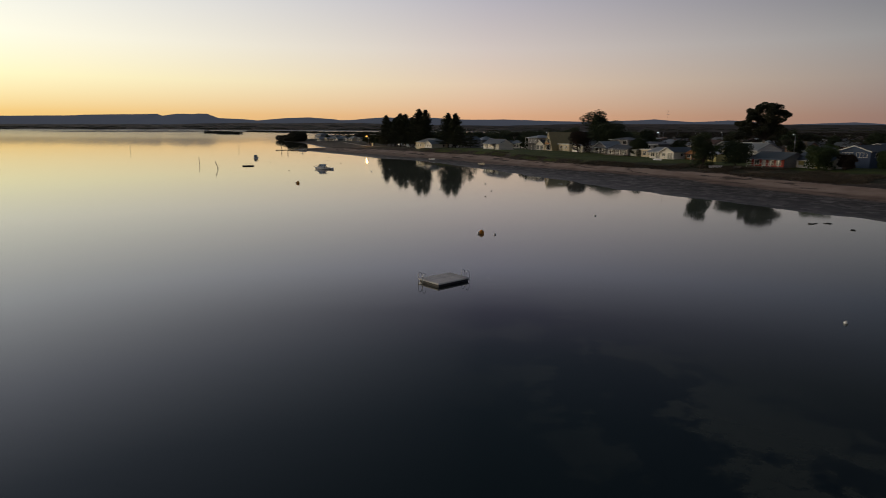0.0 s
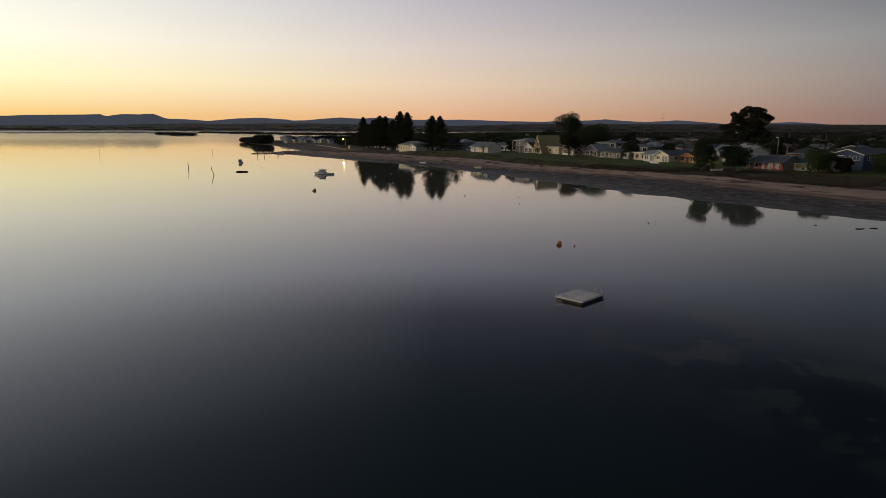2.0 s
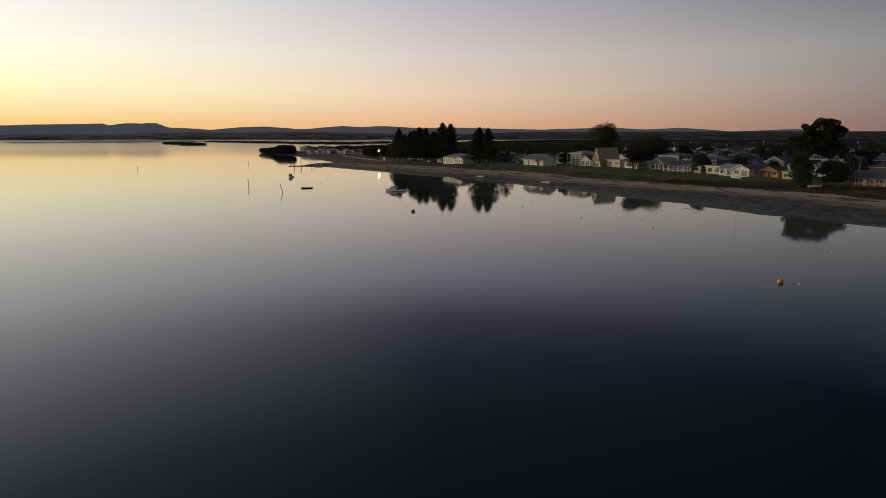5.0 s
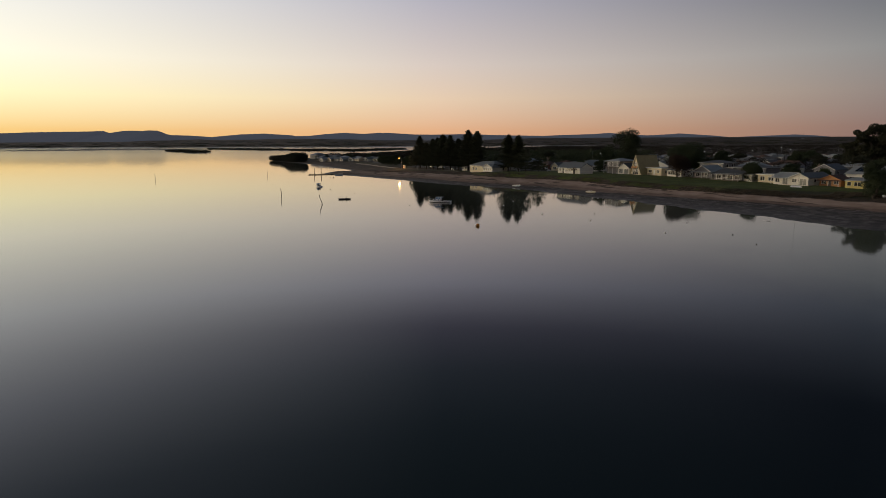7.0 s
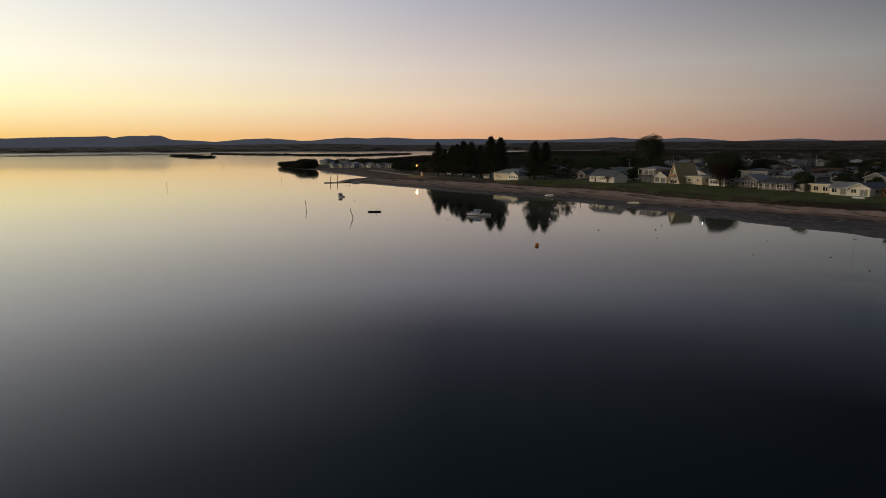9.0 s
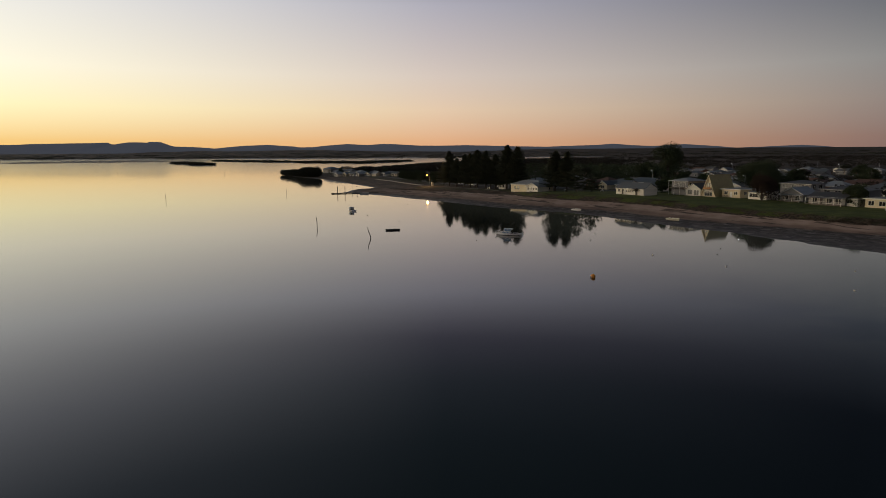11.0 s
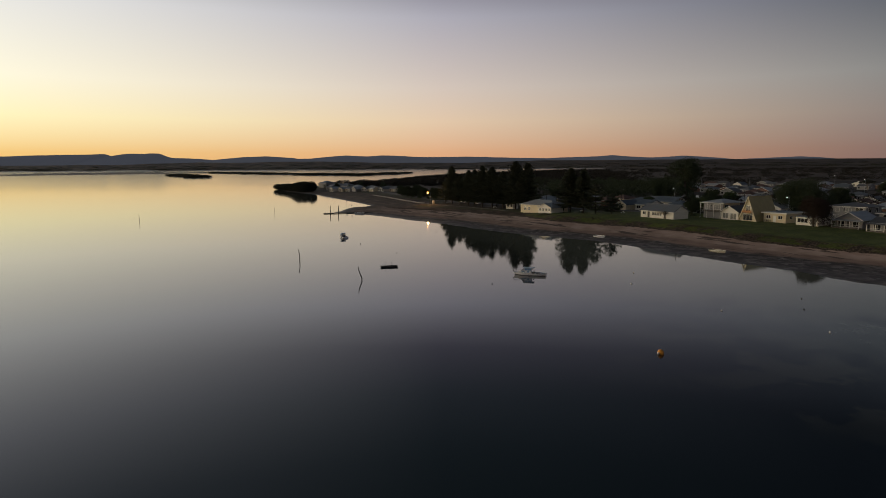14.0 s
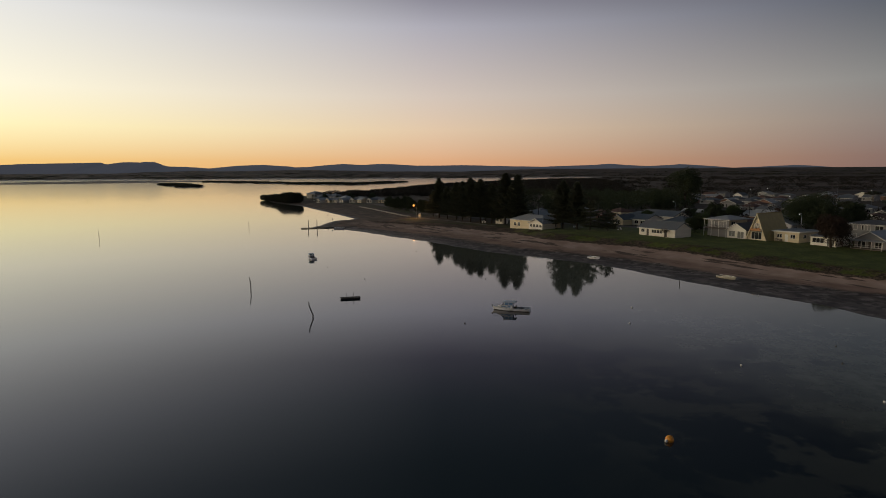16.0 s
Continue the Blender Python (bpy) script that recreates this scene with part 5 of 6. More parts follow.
def bank_spots(count, lo, hi, y0, y1, w, h, seed):
    """Places along the bank between two zones, in ragged patches."""
    r = np.random.RandomState(seed)
    x, y = r.uniform(-95, 110, count * 40), r.uniform(y0, y1, count * 40)
    k = heights(x, y)[1]
    keep = [i for i in np.nonzero((k > lo) & (k < hi))[0] if noise.noise(Vector((x[i] * 0.09, y[i] * 0.09, 2))) > -0.1][:count]
    return [(x[i], y[i], r.uniform(*w), r.uniform(*h)) for i in keep]


thicket("saltbush_bank", [q for i, q in enumerate(bank_spots(1500, 2.15, 2.98, 95, 205, (0.8, 2.4), (0.15, 0.6), 3))], LEAF_SALT, "low saltbush along the top of the beach", "shrubs", 56, per=70, leaf=0.1)
thicket("creeping_scrub", bank_spots(560, 2.05, 3.05, 200, 310, (0.7, 2.4), (0.1, 0.36), 6), LEAF_SALT, "sparse low scrub between beach and lawn", "shrubs", 59, per=46, leaf=0.075)
thicket("dry_grass_bank", [q for i, q in enumerate(bank_spots(1300, 2.05, 3.0, 80, 340, (0.6, 1.6), (0.05, 0.22), 4)) if q[1] < 205 or i % 5 == 0], LEAF_DRY, "dry tussocks along the top of the beach", "shrubs", 57, per=26, leaf=0.09)
thicket("wrack_line", bank_spots(1400, 1.96, 2.25, 80, 380, (0.6, 1.6), (0.03, 0.1), 5), LEAF_RED, "dark dry seagrass washed up along the beach", "seaweed", 58, per=22, leaf=0.09)

# ---- lights along the streets ----
LED = lamp_material("white_led", (0.9, 0.95, 1.0), 22)
SODIUM = lamp_material("sodium_lamp", (1.0, 0.36, 0.06), 2.3)


def street_light(x, y, z, lens, label, big=1.0):
    g = ground_at(x, y)
    t = thing("street_light", pose(x, y, g), label, "street light", "street lights")
    top = z - g
    bm = bmesh.new()
    tube(bm, [(0, 0, -0.3), (0, 0, top * 0.6), (0, 0, top + 0.1)], 0.09, 0.05, 8)
    part("pole", bm, STEEL, t, smooth=True)
    bm = bmesh.new()
    tube(bm, [(0, 0, top + 0.1), (-0.6, -0.5, top + 0.25), (-1.1, -0.9, top + 0.2)], 0.04, 0.03, 6)
    part("arm", bm, STEEL, t)
    head = part("lamp_head", boxes((-1.4, -0.95, -1.1, -0.75, top + 0.1, top + 0.24)), STEEL, t)
    bm = bmesh.new()
    if big > 2:  # a globe in place of a flat lens
        r = 0.2 * big
        lathe(bm, [(r * math.cos(a), top + r * math.sin(a) - r * 0.6) for a in [radians(k) for k in range(-80, 81, 20)]], 14, (-1.18, -0.92))
    else:
        lathe(bm, [(0.02, top - 0.12 * big + 0.06), (0.16 * big, top - 0.02 * big), (0.2 * big, top + 0.09)], 12, (-1.18, -0.92))
    part("lens", bm, lens, head, "glowing lens")


street_light(-76.2, 389.5, 8.3, SODIUM, "lit amber street light at the boat ramp", 2.3)
for x, y in ((38.0, 263.4), (134, 552), (154, 517), (173, 530), (158, 432), (205, 469), (107, 388), (32, 341), (64, 488), (308, 574), (108, 227), (315, 530), (277, 611), (90, 335)):
    street_light(x, y, 11.3, LED, "lit white street light on a steel pole", 0.42)
glow = new("ramp_lamp_light", bpy.data.lights.new("ramp_lamp_light", "POINT"))
glow.data.energy, glow.data.color, glow.data.shadow_soft_size = 2200, (1.0, 0.5, 0.15), 0.3
glow.location = (-77.4, 388.5, 7.5)


def power_pole(x, y, top):
    t = thing("power_pole", place(x, y, TURN), "weathered timber power pole with a crossarm", "power pole", "power poles")
    bm = bmesh.new()
    tube(bm, [(0, 0, -0.5), (0, 0, top)], 0.16, 0.11, 8)
    part("pole", bm, DARK_TIMBER, t, smooth=True)
    part("crossarm", boxes((-1.1, 1.1, -0.06, 0.06, top - 0.7, top - 0.56)), DARK_TIMBER, t)
    for k in (-1.0, -0.4, 0.4, 1.0):
        bm = bmesh.new()
        lathe(bm, [(0.05, top - 0.56), (0.06, top - 0.46), (0.03, top - 0.4)], 8, (k, 0))
        part("insulator", bm, TRIM, t)


POLES = [(ORIGIN + ALONG * u + INWARD * v) for v in (62, 166) for u in range(-40, 180, 66)]
for p in POLES:
    power_pole(p.x, p.y, 8.0)
for x, y in ((5.5, 331), (-24, 343)):
    power_pole(x, y, 9)
masts = [(57, 205.5), (140, 330), (220, 420), (-60 + 90, 470)]
for x, y in masts[:3]:
    t = thing("aerial_mast", place(x, y), "thin tall steel aerial mast", "mast", "aerial masts")
    bm = bmesh.new()
    tube(bm, [(0, 0, -0.3), (0, 0, 16)], 0.022, 0.014, 6)
    part("mast", bm, DARK_TRIM, t)
    part("antenna", boxes((-0.8, 0.8, -0.02, 0.02, 15.2, 15.24), (-0.5, 0.5, -0.02, 0.02, 14.4, 14.44)), STEEL, t)


# ---- afloat and on the beach ----
DECK = material("pale_deck", (0.88, 0.8, 0.77), 0.7, grain=0.3, scale=1.6, patch=0.75, second=(0.4, 0.35, 0.34))
FLOAT_BLACK = material("black_float", (0.012, 0.012, 0.013), 0.5, grain=0.2, patch=0.3)
GEL = material("white_gelcoat", (0.9, 0.9, 0.91), 0.3, grain=0.04, patch=0.2, second=(0.72, 0.72, 0.72))
ANTIFOUL = material("stained_antifouling", (0.09, 0.08, 0.085), 0.5, grain=0.1, patch=0.5, second=(0.2, 0.18, 0.18))
GEL_OLD = material("chalky_gelcoat", (0.5, 0.47, 0.36), 0.6, grain=0.12, patch=0.5)
BUOY_ORANGE = material("orange_plastic", (0.85, 0.34, 0.03), 0.45, grain=0.08, patch=0.4, second=(0.62, 0.23, 0.03))
BOAT_GLASS = material("tinted_screen", (0.2, 0.34, 0.52), 0.1, spec=0.6)
CANVAS = material("grey_canvas", (0.55, 0.56, 0.58), 0.8, grain=0.1, patch=0.3)
TOP_BLUE = material("blue_grey_top", (0.55, 0.62, 0.72), 0.5, grain=0.05, patch=0.3)
WEED = material("wet_seaweed", (0.02, 0.016, 0.01), 0.6, grain=0.3, patch=0.4, bump=0.03)


def ladder_hoops(t, x, y, out):
    """A pair of bent steel tubes from over the side onto the deck; out is the way off the deck along x."""
    for k in (-0.28, 0.28):
        bm = bmesh.new()
        pts = []
        for i in range(13):
            a = math.pi * i / 12
            pts.append((x + out * 0.2 * math.cos(a), y + k, 0.34 + 0.52 * math.sin(a) ** 0.6))
        tube(bm, [(x + out * 0.2, y + k, -0.6)] + pts + [(x - out * 0.2, y + k, 0.3)], 0.019, sides=6)
        part("ladder_rail", bm, STEEL, t, smooth=True)
    for z in (-0.3, 0.02):
        part("ladder_tread", boxes((x + out * 0.2 - 0.04, x + out * 0.2 + 0.04, y - 0.26, y + 0.26, z, z + 0.03)), STEEL, t)


def swim_pontoon(x, y, rot, w, d, label, ladders=True, deck=None):
    t = thing("swim_pontoon", pose(x, y, 0, 0, 0, rot), label, "pontoon", "swimming pontoons")
    part("float", boxes((-w / 2 + 0.08, w / 2 - 0.08, -d / 2 + 0.08, d / 2 - 0.08, -0.25, 0.2)), FLOAT_BLACK, t, "black floats")
    part("edge_beam", boxes((-w / 2, w / 2, -d / 2, -d / 2 + 0.08, 0.19, 0.28), (-w / 2, w / 2, d / 2 - 0.08, d / 2, 0.19, 0.28), (-w / 2, -w / 2 + 0.08, -d / 2 + 0.08, d / 2 - 0.08, 0.19, 0.28), (w / 2 - 0.08, w / 2, -d / 2 + 0.08, d / 2 - 0.08, 0.19, 0.28)), TRIM if ladders else DARK_TIMBER, t)
    n = int((d - 0.16) / 0.3)
    step = (d - 0.16) / n
    plank = part("plank", boxes((-w / 2 + 0.085, w / 2 - 0.085, -step / 2 + 0.012, step / 2 - 0.012, 0.25, 0.3)), deck or DECK, t)
    plank.location = (0, -d / 2 + 0.08 + step / 2, 0)
    for k in range(1, n):
        same_part("plank", plank.data, t, pose(0, -d / 2 + 0.08 + step * (k + 0.5), 0.003 * (k % 3)))
    if ladders:
        ladder_hoops(t, -w / 2, d / 2 - 0.5, -1)
        ladder_hoops(t, w / 2, -d / 2 + 0.5, 1)
    else:
        for px in (-0.7, 0.6):
            bm = bmesh.new()
            tube(bm, [(px, 0.2, 0.25), (px, 0.2, 1.1)], 0.035)
            part("post", bm, DARK_TIMBER, t)
    return t


swim_pontoon(-4.97, 49.3, 45, 3.5, 2.6, "grey planked swim pontoon on black floats with steel ladders")
swim_pontoon(-82.6, 203.9, 12, 3.7, 1.5, "low dark swim pontoon moored beyond the sticks", False, DARK_TIMBER)


def hull(bm, length, beam, side, keel, bow_rise, closed=True, rows=11):
    """A boat's hull: bow at +x, stern at -x; returns the sheer line."""
    ring, sheer = [], []
    for i in range(rows):
        f = i / (rows - 1)
        x = -length / 2 + length * f
        b = beam / 2 * (1 - max(0, (f - 0.38) / 0.62) ** 1.9) * (0.92 + 0.08 * min(1, f * 4))
        b = max(b, 0.02)
        rake = 0.07 * length * f ** 4
        z = side + bow_rise * f ** 2
        kz = -keel * (1 - max(0, (f - 0.7) / 0.3) ** 2 * 0.9)
        ring.append([bm.verts.new(p) for p in ((x + rake, -b, z), (x + rake * 0.6, -b * 0.93, z - side * 0.35), (x + rake * 0.2, -b * 0.83, side * 0.22), (x, -b * 0.78, 0.0), (x - rake, 0, kz), (x, b * 0.78, 0.0), (x + rake * 0.2, b * 0.83, side * 0.22), (x + rake * 0.6, b * 0.93, z - side * 0.35), (x + rake, b, z))])
        sheer.append((x + rake, b, z))
    for a, b in zip(ring, ring[1:]):
        for k in range(8):
            bm.faces.new((a[k], a[k + 1], b[k + 1], b[k]))
    bm.faces.new(ring[0])
    bm.faces.new(ring[-1][::-1])
    return sheer


def cabin_boat(x, y, rot, length, label):
    """Low white hull, cuddy with long side windows, glazed helm under a hardtop, open cockpit aft."""
    t = thing("cabin_cruiser", pose(x, y, 0, 0, 0, rot), label, "boat", "moored boats")
    s = length / 7.0
    bm = bmesh.new()
    sheer = hull(bm, length, 2.35 * s, 0.5 * s, 0.4 * s, 0.24 * s)
    below = bmesh.new()
    hull(below, length, 2.35 * s, 0.5 * s, 0.4 * s, 0.24 * s)
    for mesh, keep in ((bm, (0, 1, 6, 7)), (below, (2, 3, 4, 5))):
        faces = list(mesh.faces)
        bmesh.ops.delete(mesh, geom=[f for i, f in enumerate(faces) if i >= 80 and mesh is below or i < 80 and i % 8 not in keep], context="FACES")
    part("hull", bm, GEL, t)
    part("hull_bottom", below, ANTIFOUL, t, "dark stained hull below the chine")
    bm = bmesh.new()
    for (xa, ba, za), (xb, bb, zb) in zip(sheer[5:], sheer[6:]):
        slab(bm, [(xa, -ba * 0.97, za), (xb, -bb * 0.97, zb), (xb, bb * 0.97, zb), (xa, ba * 0.97, za)], 0.05)
    part("foredeck", bm, GEL, t)
    part("cockpit_floor", boxes((-length / 2 + 0.1, 0.4 * s, -0.98 * s, 0.98 * s, 0.16 * s, 0.2 * s)), DARK_TRIM, t, "dark cockpit floor")
    for sgn in (-1, 1):
        bm = bmesh.new()
        tube(bm, [(px, sgn * b * 1.01, z - 0.02) for px, b, z in sheer], 0.045 * s, sides=6)
        part("rubbing_strake", bm, CANVAS, t)
        bm = bmesh.new()
        for (xa, ba, za), (xb, bb, zb) in zip(sheer[:6], sheer[1:7]):
            lo, hi = sorted((sgn * ba * 0.8, sgn * ba * 0.98))
            slab(bm, [(xa, lo, za + 0.02), (xb, lo, zb + 0.02), (xb, hi, zb + 0.02), (xa, hi, za + 0.02)], 0.06)
        bmesh.ops.remove_doubles(bm, verts=bm.verts[:], dist=0.001)
        part("side_deck", bm, GEL, t)
    part("transom", boxes((-length / 2 + 0.02, -length / 2 + 0.12, -0.98 * s, 0.98 * s, 0.1 * s, 0.58 * s)), GEL, t)
    bm = bmesh.new()
    prof = [(2.9 * s, 0.7 * s), (2.3 * s, 0.96 * s), (1.5 * s, 1.1 * s), (-0.2 * s, 1.12 * s), (-0.2 * s, 0.35 * s), (2.9 * s, 0.5 * s)]
    wide = (0.34, 0.56, 0.8, 0.88, 0.9, 0.38)
    left = [bm.verts.new((px, -k * s, pz)) for (px, pz), k in zip(prof, wide)]
    right = [bm.verts.new((v.co.x, -v.co.y, v.co.z)) for v in left]
    bm.faces.new(left)
    bm.faces.new(right[::-1])
    for i in range(len(prof)):
        j = (i + 1) % len(prof)
        bm.faces.new((left[j], left[i], right[i], right[j]))
    part("cabin", bm, GEL, t)
    for sgn in (-1, 1):
        bm = bmesh.new()
        quad = [(0.15, 0.885, 0.66), (2.1, 0.62, 0.72), (1.9, 0.68, 0.96), (0.15, 0.87, 1.04)]
        a = [bm.verts.new((px * s, sgn * (py + 0.03) * s, pz * s)) for px, py, pz in quad]
        b = [bm.verts.new((px * s, sgn * (py - 0.02) * s, pz * s)) for px, py, pz in quad]
        bm.faces.new(a)
        bm.faces.new(b[::-1])
        for i in range(4):
            j = (i + 1) % 4
            bm.faces.new((a[j], a[i], b[i], b[j]))
        part("cabin_window", bm, BOAT_GLASS, t, "blue-tinted side window")
        part("helm_window", boxes((-0.3 * s, 1.3 * s, sgn * 0.78 * s - 0.012, sgn * 0.78 * s + 0.012, 1.125 * s, 1.6 * s)), BOAT_GLASS, t)
        for px in (-0.3, 0.5, 1.32):
            part("pillar", boxes((px * s - 0.03, px * s + 0.03, sgn * 0.78 * s - 0.028, sgn * 0.78 * s + 0.028, 1.06 * s, 1.635 * s)), GEL, t)
        bm = bmesh.new()
        tube(bm, [(1.3 * s, sgn * 0.95 * s, 0.62 * s), (1.6 * s, sgn * 0.88 * s, 1.05 * s), (2.8 * s, sgn * 0.5 * s, 1.16 * s), (3.75 * s, 0, 1.2 * s)], 0.018)
        part("bow_rail", bm, STEEL, t)
    bm = bmesh.new()
    slab(bm, [(1.95 * s, -0.66 * s, 1.06 * s), (1.95 * s, 0.66 * s, 1.06 * s), (1.38 * s, 0.72 * s, 1.62 * s), (1.38 * s, -0.72 * s, 1.62 * s)], 0.03)
    part("windscreen", bm, BOAT_GLASS, t)
    bm = bmesh.new()
    box(bm, -0.9 * s, 1.6 * s, -0.92 * s, 0.92 * s, 1.64 * s, 1.72 * s)
    bmesh.ops.bevel(bm, geom=bm.edges[:], offset=0.03, segments=1)
    part("hardtop", bm, TOP_BLUE, t, "blue-grey hardtop")
    for y0 in (-0.62, 0.2):
        part("seat", boxes((-0.75 * s, -0.3 * s, y0 * s, (y0 + 0.42) * s, 0.2 * s, 0.6 * s), (-0.82 * s, -0.75 * s, y0 * s, (y0 + 0.42) * s, 0.2 * s, 1.0 * s)), DARK_TRIM, t)
    part("engine_box", boxes((-2.3 * s, -1.3 * s, -0.45 * s, 0.45 * s, 0.2 * s, 0.46 * s)), DARK_TRIM, t)
    bm = bmesh.new()
    lathe(bm, [(0.03, 0.78 * s), (0.12, 0.82 * s), (0.12, 0.92 * s), (0.03, 0.96 * s)], 8, (3.85 * s, 0))
    part("bow_roller", bm, DARK_TRIM, t)
    bm = bmesh.new()
    tube(bm, [(-0.2 * s, 0.4 * s, 1.72 * s), (-0.3 * s, 0.4 * s, 2.4 * s)], 0.012)
    part("aerial", bm, STEEL, t)
    return t


cabin_boat(-53.4, 193.1, 164, 6.2, "white cabin cruiser with a blue-grey hardtop at its mooring")
cabin_boat(-101.3, 260.4, 116, 5.4, "small white cabin boat lying end-on at its mooring")


def open_dinghy(x, y, rot, length, dz, label, mat=GEL_OLD, tilt=6):
    t = thing("dinghy", pose(x, y, ground_at(x, y) + dz, tilt, 0, rot), label, "dinghy", "beached dinghies")
    bm = bmesh.new()
    sheer = hull(bm, length, 1.45, 0.42, 0.16, 0.2)
    part("hull", bm, mat, t)
    bm = bmesh.new()
    for sgn in (-1, 1):
        tube(bm, [(px, sgn * b, z) for px, b, z in sheer], 0.04, sides=6)
    part("gunwale", bm, TRIM, t)
    for px in (-0.3, 0.22):
        part("thwart", boxes((px * length - 0.14, px * length + 0.14, -0.6, 0.6, 0.43, 0.47)), TIMBER, t)
    return t


open_dinghy(-2.9, 221.5, -66, 4.4, 0.12, "weathered pale dinghy stranded on the mud")
open_dinghy(-23.7, 253.9, -52, 3.6, 0.12, "white dinghy lying on the wet sand", GEL)
open_dinghy(-108.3, 353.3, 10, 4.2, 0.1, "white dinghy drawn up beside the jetty", GEL)
open_dinghy(53.6, 200.6, -55, 3.0, 0.3, "upturned pale dinghy on the grassy bank", GEL, tilt=172)
open_dinghy(61.4, 172.5, -20, 3.2, 0.25, "old white dinghy among the scrub on the bank", GEL)
open_dinghy(90.5, 138.0, -70, 4.5, 0.3, "pale dinghy on the scrubby bank", GEL_OLD)
open_dinghy(14.3, 147.4, -20, 4.8, -0.35, "half sunk dark dinghy in the shallows", WEED, tilt=2)


def mooring_buoy(x, y, r, mat, label, tag=True):
    t = thing("mooring_buoy", pose(x, y, 0, 8, 5, 0), label, "buoy", "mooring buoys")
    bm = bmesh.new()
    lathe(bm, [(0.1 * r, -0.7 * r)] + [(r * math.cos(a), r * 0.35 + r * math.sin(a)) for a in [radians(k) for k in range(-70, 81, 15)]] + [(0.12 * r, r * 1.42)], 16)
    part("float", bm, mat, t, smooth=True)
    bm = bmesh.new()
    tube(bm, [(r * 0.16 * math.cos(a), 0, r * 1.5 + r * 0.16 * math.sin(a)) for a in [k * math.tau / 8 for k in range(9)]], 0.02)
    part("ring", bm, STEEL, t)
    if r > 0.3:
        bm = bmesh.new()
        lathe(bm, [(0.04, 0.02), (0.13, 0.08), (0.13, 0.2), (0.04, 0.28)], 10, (-r * 1.05, -0.3))
        part("pick_up_float", bm, TRIM, t, "small white pick-up float", smooth=True)
    return t


mooring_buoy(-1.97, 74.1, 0.33, BUOY_ORANGE, "big orange mooring buoy near the swim pontoon")
mooring_buoy(-45.97, 141.3, 0.38, BUOY_ORANGE, "big orange mooring buoy with a white pick-up float")
PEARL = material("white_float", (0.8, 0.79, 0.75), 0.4, patch=0.2)
DULL = material("fouled_float", (0.08, 0.07, 0.06), 0.7, patch=0.5)
for x, y in ((-0.3, 73.2), (-32.3, 194.4), (-36.2, 183.2), (-29.3, 162), (-20.8, 149.7), (-5.2, 203.8), (22.9, 40), (-11.5, 130.4), (-1.6, 145), (15.1, 91.7)):
    mooring_buoy(x, y, 0.14, PEARL, "small round white mooring float")
for x, y in ((-12.7, 169.7), (-93.9, 243.9), (-83, 286.4), (-72.5, 274), (-66, 246.9), (-82.4, 225.6), (-55.4, 224.7), (-61.9, 184), (-16.7, 162.3), (-0.3, 127.4), (-1.5, 116.6)):
    mooring_buoy(x, y, 0.11, DULL, "small weed-fouled dark mooring float")


def weed_lump(x, y, r, seed):
    rng = random.Random(seed)
    bm = bmesh.new()
    bmesh.ops.create_icosphere(bm, subdivisions=2, radius=1)
    for v in bm.verts:
        k = 0.75 + 0.5 * noise.noise(v.co * 1.7 + Vector((seed, 0, 0)))
        v.co = Vector((v.co.x * r * k * 1.6, v.co.y * r * k, v.co.z * r * 0.35 * k))
    ob = part("seaweed_clump", bm, WEED, smooth=True)
    ob.matrix_world = pose(x, y, 0.02, 0, 0, rng.uniform(0, 180))
    tagged(ob, "dark clump of weed awash in the shallows", "seaweed", "seaweed clumps")


for k, (x, y, r) in enumerate(((43.8, 86.3, 0.35), (44.7, 86.7, 0.25), (46.5, 86.9, 0.4), (46.5, 81, 0.38), (39.7, 89.8, 0.22))):
    weed_lump(x, y, r, k)


def stick(x, y, pts, r, label):
    t = thing("mooring_post", pose(x, y, 0), label, "post", "mooring posts")
    bm = bmesh.new()
    tube(bm, [(0, 0, -1.5)] + pts, r, r * 0.6, 7)
    part("stake", bm, DARK_TIMBER, t, smooth=True)


stick(-104.1, 213.0, [(0.05, 0, 1.2), (-0.1, 0, 2.3), (-0.2, 0, 2.75)], 0.11, "crooked tall stake standing in the bay")
stick(-86.9, 189.1, [(0.25, 0, 0.3), (-0.05, 0, 1.1), (-0.35, 0, 1.9), (-0.42, 0, 2.6)], 0.12, "bent leaning stake standing in the bay")
stick(-192.2, 318.5, [(-0.1, 0, 1.5), (-0.2, 0, 3.0)], 0.08, "thin stake standing in the bay")
stick(-148.1, 356.9, [(-0.05, 0, 1.5), (-0.1, 0, 2.9)], 0.08, "thin stake standing in the bay")
stick(-293.0, 682.0, [(0, 0, 2), (0, 0, 3.9)], 0.1, "far thin stake standing in the bay")
stick(-416.7, 708.1, [(0, 0, 2), (0, 0, 4.2)], 0.1, "far thin stake standing in the bay")
stick(-15.2, 216.5, [(0, 0, 0.5), (0, 0, 1.0)], 0.08, "short stake at the water's edge")
stick(-99.4, 353.2, [(0, 0, 0.6), (0, 0, 1.3)], 0.07, "short stake beside the boat ramp")


